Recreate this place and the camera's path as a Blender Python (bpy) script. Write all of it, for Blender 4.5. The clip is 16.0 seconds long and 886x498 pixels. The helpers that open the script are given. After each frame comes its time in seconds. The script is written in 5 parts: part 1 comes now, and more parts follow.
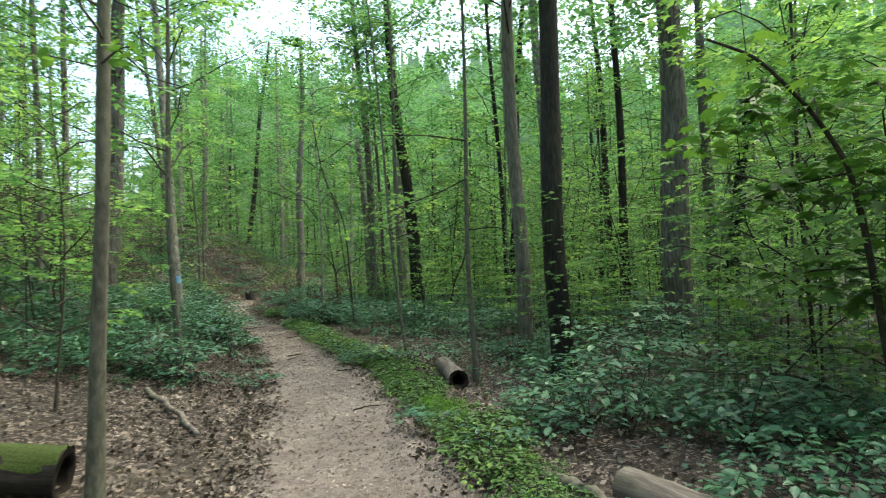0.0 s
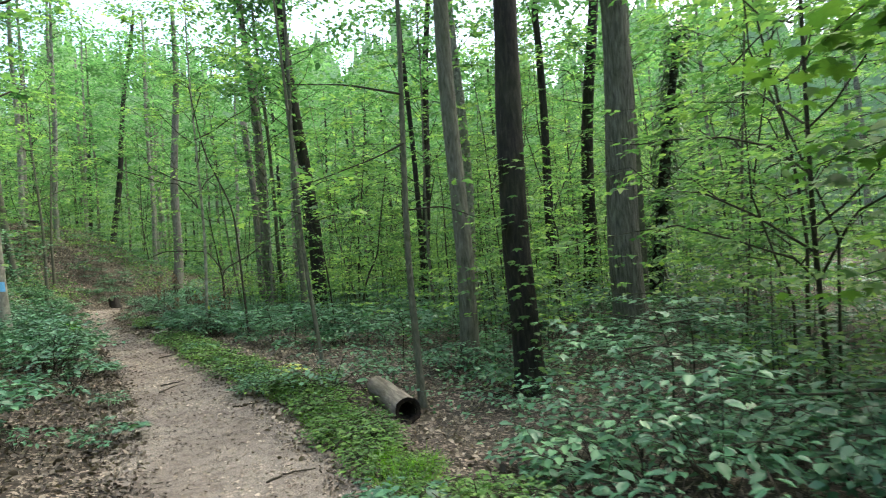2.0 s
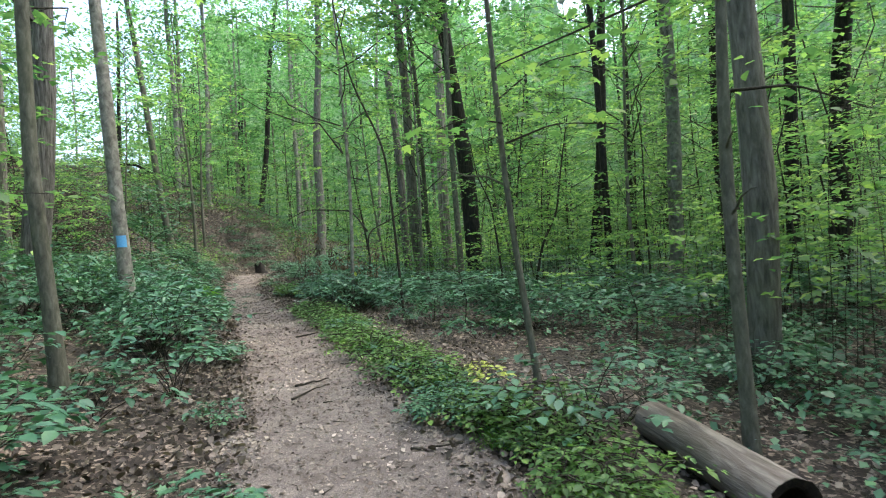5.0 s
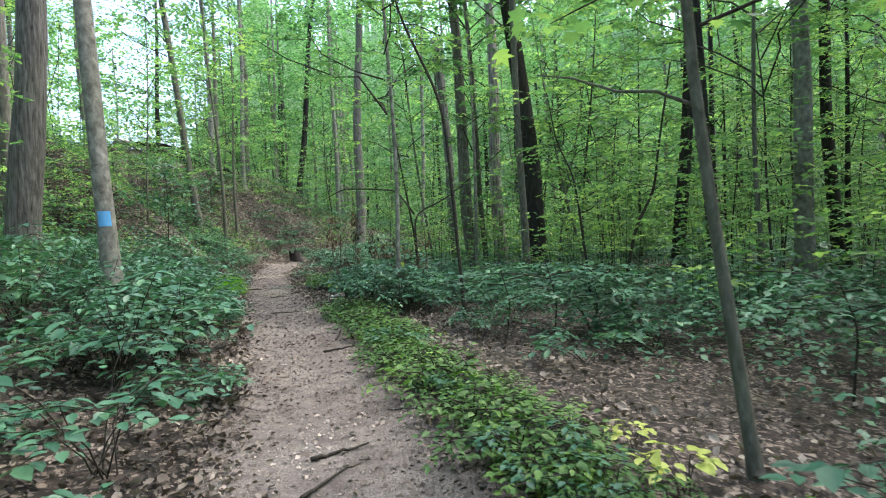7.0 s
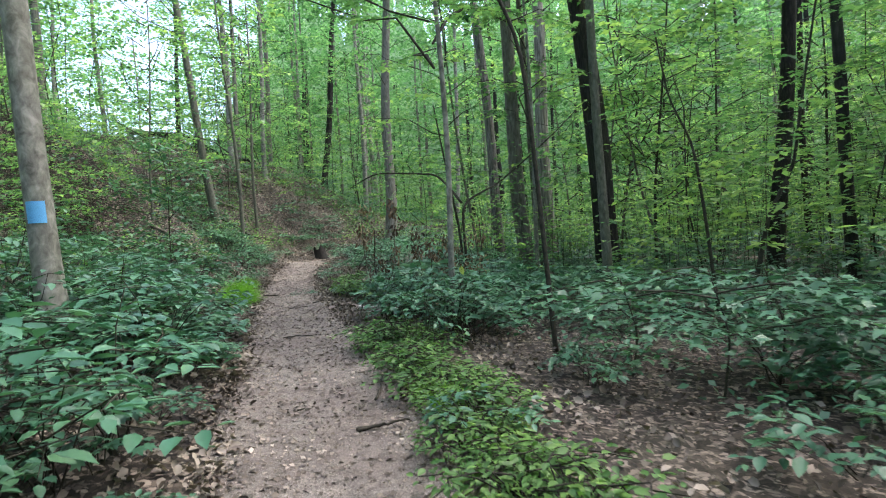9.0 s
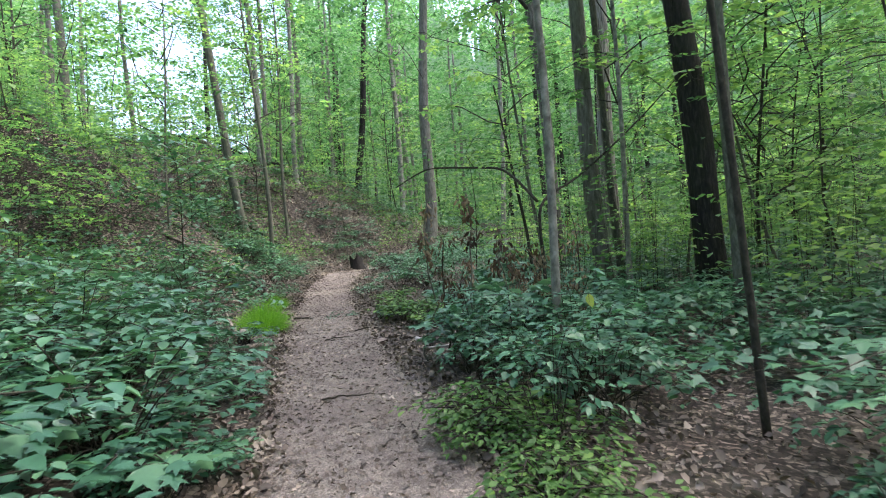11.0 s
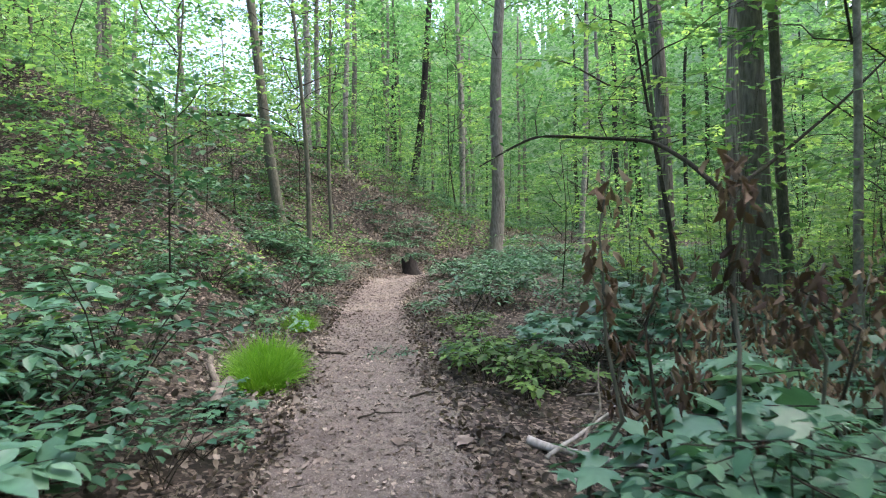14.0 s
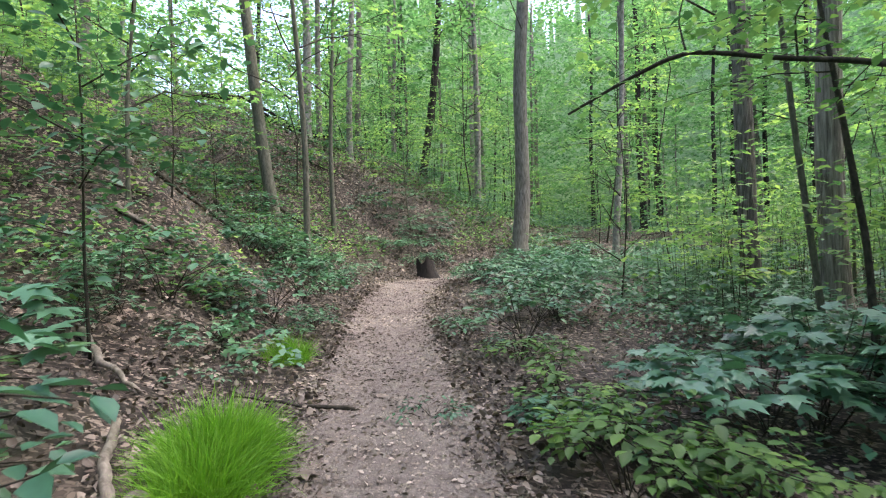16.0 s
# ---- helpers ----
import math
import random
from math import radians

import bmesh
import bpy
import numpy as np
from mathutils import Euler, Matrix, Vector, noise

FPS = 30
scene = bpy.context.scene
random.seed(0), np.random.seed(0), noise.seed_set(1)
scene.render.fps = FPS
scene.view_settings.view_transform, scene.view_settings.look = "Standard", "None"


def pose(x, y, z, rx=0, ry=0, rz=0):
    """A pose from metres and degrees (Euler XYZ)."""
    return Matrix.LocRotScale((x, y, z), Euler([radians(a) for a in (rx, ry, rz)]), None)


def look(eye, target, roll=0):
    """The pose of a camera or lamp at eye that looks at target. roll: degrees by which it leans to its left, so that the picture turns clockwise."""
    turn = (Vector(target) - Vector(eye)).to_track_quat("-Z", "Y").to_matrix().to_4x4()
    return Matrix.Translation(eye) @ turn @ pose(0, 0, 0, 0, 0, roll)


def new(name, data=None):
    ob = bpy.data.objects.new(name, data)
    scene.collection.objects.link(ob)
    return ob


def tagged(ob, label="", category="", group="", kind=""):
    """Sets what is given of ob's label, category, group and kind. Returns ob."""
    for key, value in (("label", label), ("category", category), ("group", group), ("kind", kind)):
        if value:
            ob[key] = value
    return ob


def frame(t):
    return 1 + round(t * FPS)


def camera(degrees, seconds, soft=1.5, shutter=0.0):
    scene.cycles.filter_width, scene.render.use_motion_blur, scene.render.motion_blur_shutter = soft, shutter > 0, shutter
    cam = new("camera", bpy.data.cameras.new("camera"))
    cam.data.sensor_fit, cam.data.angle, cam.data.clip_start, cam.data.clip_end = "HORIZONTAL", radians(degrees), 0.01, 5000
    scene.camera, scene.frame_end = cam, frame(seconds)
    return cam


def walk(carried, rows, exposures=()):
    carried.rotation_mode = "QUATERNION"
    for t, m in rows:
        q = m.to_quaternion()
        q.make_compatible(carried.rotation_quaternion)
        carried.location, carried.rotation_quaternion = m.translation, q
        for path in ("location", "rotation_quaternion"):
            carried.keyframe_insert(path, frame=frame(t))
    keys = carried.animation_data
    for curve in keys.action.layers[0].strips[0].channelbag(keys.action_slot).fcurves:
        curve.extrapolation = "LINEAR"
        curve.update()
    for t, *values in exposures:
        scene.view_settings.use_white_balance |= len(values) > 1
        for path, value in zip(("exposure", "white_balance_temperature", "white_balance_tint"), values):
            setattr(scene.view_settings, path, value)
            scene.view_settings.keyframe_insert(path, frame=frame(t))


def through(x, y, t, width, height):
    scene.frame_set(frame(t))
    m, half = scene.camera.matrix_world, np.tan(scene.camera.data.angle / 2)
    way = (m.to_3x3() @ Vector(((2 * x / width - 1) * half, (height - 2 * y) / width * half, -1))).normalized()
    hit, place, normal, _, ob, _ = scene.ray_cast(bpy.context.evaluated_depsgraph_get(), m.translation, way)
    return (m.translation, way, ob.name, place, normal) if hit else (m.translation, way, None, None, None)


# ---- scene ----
cam = camera(75.9, 16.0, soft=1.1, shutter=0.25)
# seconds, eye, target, roll
PATH = [
    (0, (-0.114, -0.099, 1.303), (-0.095, 1.899, 1.405), -2.9),
    (0.5, (-0.259, 0.572, 1.31), (0.003, 2.552, 1.408), -3.7),
    (1, (-0.361, 1.153, 1.308), (0.1, 3.096, 1.403), -4.6),
    (1.5, (-0.503, 1.715, 1.325), (-0.045, 3.66, 1.391), -4.9),
    (2, (-0.669, 2.356, 1.315), (-0.273, 4.316, 1.38), -4.5),
    (2.5, (-0.817, 2.997, 1.304), (-0.592, 4.983, 1.374), -4.0),
    (3, (-0.983, 3.551, 1.305), (-0.902, 5.549, 1.344), -4.2),
    (3.5, (-1.024, 4.323, 1.275), (-0.997, 6.323, 1.308), -4.3),
    (4, (-1.237, 4.906, 1.245), (-1.239, 6.906, 1.26), -3.7),
    (4.2, (-1.323, 5.119, 1.215), (-1.334, 7.119, 1.226), -3.7),
    (6.3, (-1.843, 7.722, 1.054), (-1.996, 9.716, 1.049), -3.1),
    (6.5, (-1.908, 7.969, 1.045), (-2.075, 9.962, 1.033), -3.1),
    (7, (-2.155, 8.565, 1.072), (-2.35, 10.556, 1.052), -3.0),
    (7.5, (-2.29, 9.179, 1.079), (-2.513, 11.167, 1.052), -2.8),
    (8, (-2.47, 9.824, 1.125), (-2.705, 11.81, 1.092), -2.9),
    (8.5, (-2.705, 10.388, 1.152), (-2.968, 12.37, 1.107), -3.0),
    (9, (-2.949, 11.028, 1.173), (-3.237, 13.007, 1.129), -3.7),
    (9.5, (-3.226, 11.579, 1.209), (-3.557, 13.551, 1.188), -4.3),
    (10, (-3.485, 12.155, 1.232), (-3.847, 14.122, 1.211), -4.3),
    (10.2, (-3.592, 12.352, 1.235), (-3.958, 14.319, 1.219), -4.4),
    (12.3, (-4.414, 14.439, 1.371), (-4.886, 16.382, 1.335), -3.4),
    (12.5, (-4.533, 14.638, 1.356), (-5.022, 16.577, 1.323), -3.0),
    (13, (-4.749, 15.28, 1.341), (-5.289, 17.206, 1.324), -1.9),
    (13.5, (-4.975, 15.87, 1.373), (-5.529, 17.792, 1.361), -1.6),
    (14, (-5.212, 16.389, 1.399), (-5.771, 18.309, 1.39), -1.5),
    (14.5, (-5.516, 16.981, 1.386), (-6.062, 18.905, 1.383), -1.4),
    (15, (-5.809, 17.521, 1.372), (-6.367, 19.442, 1.364), -1.6),
    (15.5, (-6.096, 18.128, 1.34), (-6.653, 20.049, 1.331), -1.7),
    (16, (-6.403, 18.669, 1.36), (-6.968, 20.588, 1.353), -1.4),
]
walk(cam, [(t, look(eye, target, roll)) for t, eye, target, roll in PATH],
     exposures=[(0.0, 2.22, 7000, 2), (2.0, 2.48, 6950, 2.5), (4.0, 2.46, 6600, 7.5), (6.5, 2.6, 6350, 11), (8.0, 2.52, 6250, 11.5), (13.0, 2.66, 6350, 19), (16.0, 2.69, 6450, 20)])

# ---- daylight: a bright, hazy sky, a soft sun ----
SUN_HIGH, SUN_TURN = 64, 65
world = bpy.data.worlds.new("sky")
scene.world = world
world.use_nodes = True
sky = world.node_tree.nodes.new("ShaderNodeTexSky")
sky.sky_type, sky.sun_disc = "NISHITA", False
sky.sun_elevation, sky.sun_rotation = radians(SUN_HIGH), radians(SUN_TURN)
sky.air_density, sky.dust_density = 1.0, 4.0
world.node_tree.links.new(sky.outputs[0], world.node_tree.nodes["Background"].inputs[0])
world.node_tree.nodes["Background"].inputs[1].default_value = 0.15
sun = new("sun", bpy.data.lights.new("sun", "SUN"))
sun.data.energy, sun.data.angle, sun.data.color = 1.1, radians(60), (1.0, 0.97, 0.92)
a, e = radians(SUN_TURN), radians(SUN_HIGH)
sun.matrix_world = look((0, 0, 30), (-math.sin(a) * math.cos(e), -math.cos(a) * math.cos(e), 30 - math.sin(e)))


# ---- materials ----
def material(name):
    m = bpy.data.materials.new(name)
    m.use_nodes = True
    t = m.node_tree
    return m, t.nodes, t.links, t.nodes["Principled BSDF"]


def node(nodes, kind, **sets):
    n = nodes.new("ShaderNode" + kind)
    for key, value in sets.items():
        n.inputs[key.replace("_", " ")].default_value = value
    return n


def ramp(nodes, links, source, stops):
    n = nodes.new("ShaderNodeValToRGB")
    links.new(source, n.inputs[0])
    while len(n.color_ramp.elements) < len(stops):
        n.color_ramp.elements.new(0.5)
    for el, (at, c) in zip(n.color_ramp.elements, stops):
        el.position, el.color = at, (*c, 1)
    return n.outputs[0]


def blend(nodes, links, kind, f, a, b):
    n = nodes.new("ShaderNodeMix")
    n.data_type, n.blend_type = "RGBA", kind
    for slot, v in ((0, f), (6, a), (7, b)):
        if hasattr(v, "links"):
            links.new(v, n.inputs[slot])
        else:
            n.inputs[slot].default_value = v if slot == 0 else (*v, 1)
    return n.outputs[2]


def coords(nodes, links, scale, kind="Object"):
    c, m = nodes.new("ShaderNodeTexCoord"), nodes.new("ShaderNodeMapping")
    m.inputs["Scale"].default_value = scale
    links.new(c.outputs[kind], m.inputs[0])
    return m.outputs[0]


def relief(nodes, links, shader, height, strength, distance):
    b = node(nodes, "Bump", Strength=strength, Distance=distance)
    links.new(height, b.inputs["Height"])
    links.new(b.outputs[0], shader.inputs["Normal"])


def bark(name, dark, mid, light, stretch=7.0, scale=14.0, depth=0.012, moss=0.35):
    m, n, l, bs = material(name)
    v = coords(n, l, (scale, scale, scale / stretch))
    a = node(n, "TexNoise", Scale=1.0, Detail=6.0, Roughness=0.65, Distortion=0.4)
    l.new(v, a.inputs["Vector"])
    big = node(n, "TexNoise", Scale=1.3, Detail=3.0)
    l.new(coords(n, l, (1, 1, 0.6)), big.inputs["Vector"])
    c = ramp(n, l, a.outputs[0], [(0.3, dark), (0.5, mid), (0.72, light)])
    patch = ramp(n, l, big.outputs[0], [(0.45, (0, 0, 0)), (0.7, (moss, moss, moss))])
    c = blend(n, l, "MIX", patch, c, (0.075, 0.095, 0.045))
    l.new(c, bs.inputs["Base Color"])
    bs.inputs["Roughness"].default_value = 0.9
    bs.inputs["Specular IOR Level"].default_value = 0.2
    relief(n, l, bs, a.outputs[0], 0.9, depth)
    return m


def foliage(name, dark, mid, light, through=0.45, rough=0.5, gloss=0.35):
    """A thin leaf: coloured light passes through it; each leaf has its own tone."""
    m, n, l, bs = material(name)
    g = n.new("ShaderNodeNewGeometry")
    o = n.new("ShaderNodeObjectInfo")
    add = n.new("ShaderNodeMath")
    add.operation = "MULTIPLY_ADD"
    l.new(o.outputs["Random"], add.inputs[0])
    add.inputs[1].default_value = 0.3
    l.new(g.outputs["Random Per Island"], add.inputs[2])
    sc = n.new("ShaderNodeMath")
    sc.operation = "MULTIPLY_ADD"
    l.new(add.outputs[0], sc.inputs[0])
    sc.inputs[1].default_value = 0.5
    sc.inputs[2].default_value = 0.17
    drift = node(n, "TexNoise", Scale=1.1, Detail=2.0)
    l.new(coords(n, l, (1, 1, 1)), drift.inputs["Vector"])
    lean_ = n.new("ShaderNodeMath")
    lean_.operation = "MULTIPLY_ADD"
    l.new(drift.outputs[0], lean_.inputs[0])
    lean_.inputs[1].default_value = 1.7
    lean_.inputs[2].default_value = -0.85
    both = n.new("ShaderNodeMath")
    l.new(sc.outputs[0], both.inputs[0])
    l.new(lean_.outputs[0], both.inputs[1])
    c = ramp(n, l, both.outputs[0], [(0.05, dark), (0.5, mid), (0.95, light)])
    vein = node(n, "TexNoise", Scale=45.0, Detail=2.0)
    l.new(coords(n, l, (1, 1, 1)), vein.inputs["Vector"])
    c = blend(n, l, "MULTIPLY", 0.35, c, ramp(n, l, vein.outputs[0], [(0.3, (0.6, 0.6, 0.6)), (0.7, (1, 1, 1))]))
    l.new(c, bs.inputs["Base Color"])
    bs.inputs["Roughness"].default_value = rough
    bs.inputs["Specular IOR Level"].default_value = gloss
    tr = n.new("ShaderNodeBsdfTranslucent")
    warm = blend(n, l, "MULTIPLY", 1.0, c, (1.04, 1.19, 0.74))
    l.new(warm, tr.inputs[0])
    mix = n.new("ShaderNodeMixShader")
    mix.inputs[0].default_value = through
    l.new(bs.outputs[0], mix.inputs[1])
    l.new(tr.outputs[0], mix.inputs[2])
    l.new(mix.outputs[0], n["Material Output"].inputs[0])
    return m


def earth(name, stops, big, fine=38.0, depth=0.02, pebble=None, worn=False):
    m, n, l, bs = material(name)
    v = coords(n, l, (1, 1, 1))
    a = node(n, "TexNoise", Scale=fine, Detail=7.0, Roughness=0.7)
    b = node(n, "TexNoise", Scale=0.9, Detail=4.0, Roughness=0.6)
    k = node(n, "TexVoronoi", Scale=62.0 if worn else 24.0)
    for t in (a, b, k):
        l.new(v, t.inputs["Vector"])
    c = ramp(n, l, a.outputs[0], stops)
    c = blend(n, l, "MIX", ramp(n, l, b.outputs[0], [(0.38, (0, 0, 0)), (0.66, (0.75, 0.75, 0.75))]), c, big)
    if pebble:
        c = blend(n, l, "MIX", ramp(n, l, k.outputs[0], [(0.12, (0.7, 0.7, 0.7)), (0.24, (0, 0, 0))]), c, pebble)
    if worn:
        mid = node(n, "TexNoise", Scale=7.0, Detail=6.0, Roughness=0.7)
        l.new(v, mid.inputs["Vector"])
        c = blend(n, l, "MULTIPLY", 1.0, c, ramp(n, l, mid.outputs[0], [(0.3, (0.5, 0.48, 0.46)), (0.5, (1, 1, 1)), (0.72, (1.3, 1.27, 1.24))]))
    l.new(c, bs.inputs["Base Color"])
    bs.inputs["Roughness"].default_value = 0.95
    bs.inputs["Specular IOR Level"].default_value = 0.15
    relief(n, l, bs, a.outputs[0], 0.8, depth)
    return m


# base colours lowered below the bark's own brown to imitate backlit trunks
BARK_BACKLIT = bark("backlit_dark_bark", (0.008, 0.007, 0.006), (0.020, 0.017, 0.015), (0.045, 0.038, 0.033), 5, 22, 0.012, 0.12)
BARK_RIDGED = bark("ridged_bark", (0.024, 0.022, 0.019), (0.095, 0.088, 0.078), (0.20, 0.188, 0.168), 9, 26, 0.03, 0.12)
BARK_GREY = bark("grey_bark", (0.045, 0.042, 0.034), (0.11, 0.103, 0.086), (0.19, 0.178, 0.15), 5, 20, 0.012, 0.25)
BARK_PALE = bark("pale_bark", (0.055, 0.053, 0.044), (0.145, 0.14, 0.118), (0.27, 0.26, 0.225), 1.4, 11, 0.004, 0.3)
BARK_SMOOTH = bark("sapling_bark", (0.04, 0.039, 0.029), (0.082, 0.081, 0.061), (0.145, 0.142, 0.11), 3, 24, 0.003, 0.35)
BARK_PEEL = bark("peeling_bark", (0.04, 0.034, 0.028), (0.16, 0.145, 0.125), (0.32, 0.30, 0.265), 12, 16, 0.03, 0.0)
TWIG = bark("twig_bark", (0.014, 0.012, 0.009), (0.03, 0.026, 0.019), (0.06, 0.052, 0.038), 2, 30, 0.002, 0.1)
DEADWOOD = bark("weathered_wood", (0.055, 0.046, 0.036), (0.135, 0.115, 0.094), (0.24, 0.21, 0.178), 8, 18, 0.012, 0.4)
BLEACHED = bark("bleached_wood", (0.16, 0.15, 0.13), (0.30, 0.28, 0.25), (0.45, 0.43, 0.39), 10, 18, 0.005, 0.05)
ENDGRAIN = bark("rotten_heartwood", (0.004, 0.003, 0.002), (0.009, 0.007, 0.005), (0.025, 0.016, 0.01), 1, 30, 0.01, 0.0)
CHARRED = bark("blackened_stump_wood", (0.005, 0.004, 0.004), (0.012, 0.010, 0.008), (0.026, 0.021, 0.017), 4, 25, 0.012, 0.0)
# the blue cast imitates haze, as most of these leaves stand far off
LEAF_HIGH = foliage("canopy_leaf", (0.035, 0.09, 0.04), (0.095, 0.21, 0.09), (0.18, 0.31, 0.145), 0.6, 0.55, 0.2)
LEAF_MID = foliage("young_maple_leaf", (0.026, 0.078, 0.034), (0.112, 0.218, 0.08), (0.285, 0.4, 0.118), 0.6, 0.5, 0.26)
# reflected sky blue is mixed in; low sprays use it as painted shade
LEAF_LOW = foliage("undergrowth_and_shade_leaf", (0.02, 0.074, 0.04), (0.047, 0.137, 0.074), (0.105, 0.22, 0.1), 0.28, 0.4, 0.34)
# greens lightened to paint the gloss of the sky on broad leaves
LEAF_BROAD = foliage("broad_sky_sheen_leaf", (0.035, 0.105, 0.06), (0.075, 0.185, 0.11), (0.15, 0.275, 0.17), 0.3, 0.36, 0.5)
LEAF_WEED = foliage("verge_weed_leaf", (0.032, 0.088, 0.02), (0.07, 0.155, 0.033), (0.15, 0.26, 0.05), 0.4)
LEAF_YELLOW = foliage("yellow_green_leaf", (0.30, 0.36, 0.07), (0.42, 0.47, 0.11), (0.55, 0.56, 0.16), 0.35)
GRASS = foliage("fresh_grass", (0.08, 0.21, 0.016), (0.16, 0.36, 0.03), (0.27, 0.48, 0.055), 0.45)
IVY = foliage("ivy_leaf", (0.012, 0.04, 0.012), (0.02, 0.06, 0.016), (0.035, 0.085, 0.022), 0.15, 0.4, 0.5)
LITTER = foliage("fallen_leaf", (0.026, 0.02, 0.015), (0.1, 0.08, 0.062), (0.32, 0.268, 0.215), 0.1, 0.6, 0.3)
DEAD_LEAF = foliage("withered_leaf", (0.032, 0.02, 0.014), (0.11, 0.07, 0.046), (0.38, 0.285, 0.205), 0.25, 0.7, 0.2)


def litter_soil():
    """Matted fallen leaves: uneven flakes of many browns over black mould."""
    m, n, l, bs = material("matted_fallen_leaves")
    warp = node(n, "TexNoise", Scale=6.0, Detail=3.0)
    l.new(coords(n, l, (1, 1, 1)), warp.inputs["Vector"])
    v = blend(n, l, "LINEAR_LIGHT", 0.12, (0, 0, 0), warp.outputs["Color"])
    n_mix = v.node
    l.new(coords(n, l, (1, 1, 1)), n_mix.inputs[6])
    cell = node(n, "TexVoronoi", Scale=26.0, Randomness=1.0)
    edge = n.new("ShaderNodeTexVoronoi")
    edge.feature = "DISTANCE_TO_EDGE"
    edge.inputs["Scale"].default_value = 26.0
    big = node(n, "TexNoise", Scale=0.7, Detail=4.0)
    for t in (cell, edge):
        l.new(v, t.inputs["Vector"])
    l.new(coords(n, l, (1, 1, 1)), big.inputs["Vector"])
    sep = n.new("ShaderNodeSeparateColor")
    l.new(cell.outputs["Color"], sep.inputs[0])
    c = ramp(n, l, sep.outputs[0], [(0.05, (0.010, 0.007, 0.005)), (0.45, (0.03, 0.023, 0.017)), (0.72, (0.068, 0.053, 0.041)), (0.95, (0.2, 0.162, 0.128))])
    c = blend(n, l, "MULTIPLY", 1.0, c, ramp(n, l, edge.outputs[0], [(0.0, (0.3, 0.3, 0.3)), (0.12, (1, 1, 1))]))
    c = blend(n, l, "MIX", ramp(n, l, big.outputs[0], [(0.5, (0, 0, 0)), (0.75, (0.5, 0.5, 0.5))]), c, (0.045, 0.04, 0.026))
    l.new(c, bs.inputs["Base Color"])
    bs.inputs["Roughness"].default_value = 0.85
    bs.inputs["Specular IOR Level"].default_value = 0.2
    relief(n, l, bs, sep.outputs[1], 0.8, 0.03)
    return m


SOIL = litter_soil()
TRAIL = earth("trodden_earth", [(0.3, (0.05, 0.043, 0.037)), (0.48, (0.135, 0.116, 0.1)), (0.66, (0.25, 0.222, 0.195))],
              (0.105, 0.087, 0.076), 70, 0.02, (0.30, 0.27, 0.245), True)
CHAFF = foliage("leaf_crumbs", (0.035, 0.026, 0.02), (0.14, 0.112, 0.09), (0.40, 0.34, 0.285), 0.05, 0.7, 0.2)
MOSS = earth("moss", [(0.3, (0.012, 0.022, 0.006)), (0.5, (0.03, 0.054, 0.011)), (0.7, (0.065, 0.095, 0.02))], (0.06, 0.06, 0.025), 60)
BLAZE, _n, _l, _b = material("blue_paint")
_x = node(_n, "TexNoise", Scale=30.0, Detail=4.0)
_l.new(ramp(_n, _l, _x.outputs[0], [(0.3, (0.05, 0.19, 0.36)), (0.6, (0.10, 0.33, 0.58))]), _b.inputs["Base Color"])
_b.inputs["Roughness"].default_value = 0.7


def far_green():
    """Foliage too far off to show leaves; haze is painted in with pale greens."""
    m, n, l, bs = material("distant_foliage")
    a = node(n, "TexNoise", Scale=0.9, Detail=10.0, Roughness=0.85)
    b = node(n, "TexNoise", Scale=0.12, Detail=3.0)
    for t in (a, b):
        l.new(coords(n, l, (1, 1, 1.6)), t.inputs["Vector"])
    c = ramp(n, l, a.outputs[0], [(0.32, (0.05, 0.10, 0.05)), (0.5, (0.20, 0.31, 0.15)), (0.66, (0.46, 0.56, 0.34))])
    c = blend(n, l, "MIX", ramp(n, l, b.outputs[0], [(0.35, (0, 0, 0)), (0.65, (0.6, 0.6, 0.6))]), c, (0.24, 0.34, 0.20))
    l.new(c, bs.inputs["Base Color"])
    bs.inputs["Roughness"].default_value = 1.0
    bs.inputs["Specular IOR Level"].default_value = 0.0
    return m


FAR_GREEN = far_green()

# ---- the lie of the land: a trail at the foot of a slope that rises on its left ----
TRAIL_Y = (-30, -8, 2, 6, 10, 14, 18, 22, 26, 29, 32, 35, 40, 50, 90)
TRAIL_X = (2.5, 0.75, -0.45, -1.22, -2.4, -4.05, -5.88, -7.75, -9.4, -10.4, -10.3, -9.0, -5.5, 3.0, 30.0)
LEVEL_Y = (-60, 4, 8, 12, 16, 22, 25, 28, 32, 38, 46, 60, 400)
LEVEL_Z = (-0.5, -0.38, -0.32, -0.14, 0.05, 0.10, 0.20, 0.38, 0.82, 0.9, 4.0, 0.62, 6.0)
STEEP_Y = (-20, 2, 14, 19, 23, 25.5, 30, 36, 45, 70)
STEEP_K = (0.14, 0.17, 0.26, 0.33, 0.37, 0.95, 0.61, 0.69, 0.2, 0.15)
CREST_Z = (2.2, 2.4, 3.2, 6.15, 4.73, 7.97, 11.82, 8.59, 3.0, 3.0)


def trail_x(y):
    y = np.asarray(y, float)
    return sum(np.interp(y + o, TRAIL_Y, TRAIL_X) for o in (-1.2, -0.6, 0, 0.6, 1.2)) / 5


def wave(x, y, scale, seed):
    """Smooth bumps between about -1 and 1."""
    a = np.sin(x / scale * 1.9 + seed) * np.sin(y / scale * 1.7 + seed * 2.3)
    b = np.sin((x + y) / scale * 1.13 + seed * 3.1) * np.sin((x - 0.7 * y) / scale * 1.41 + seed * 0.7)
    return 0.6 * a + 0.5 * b


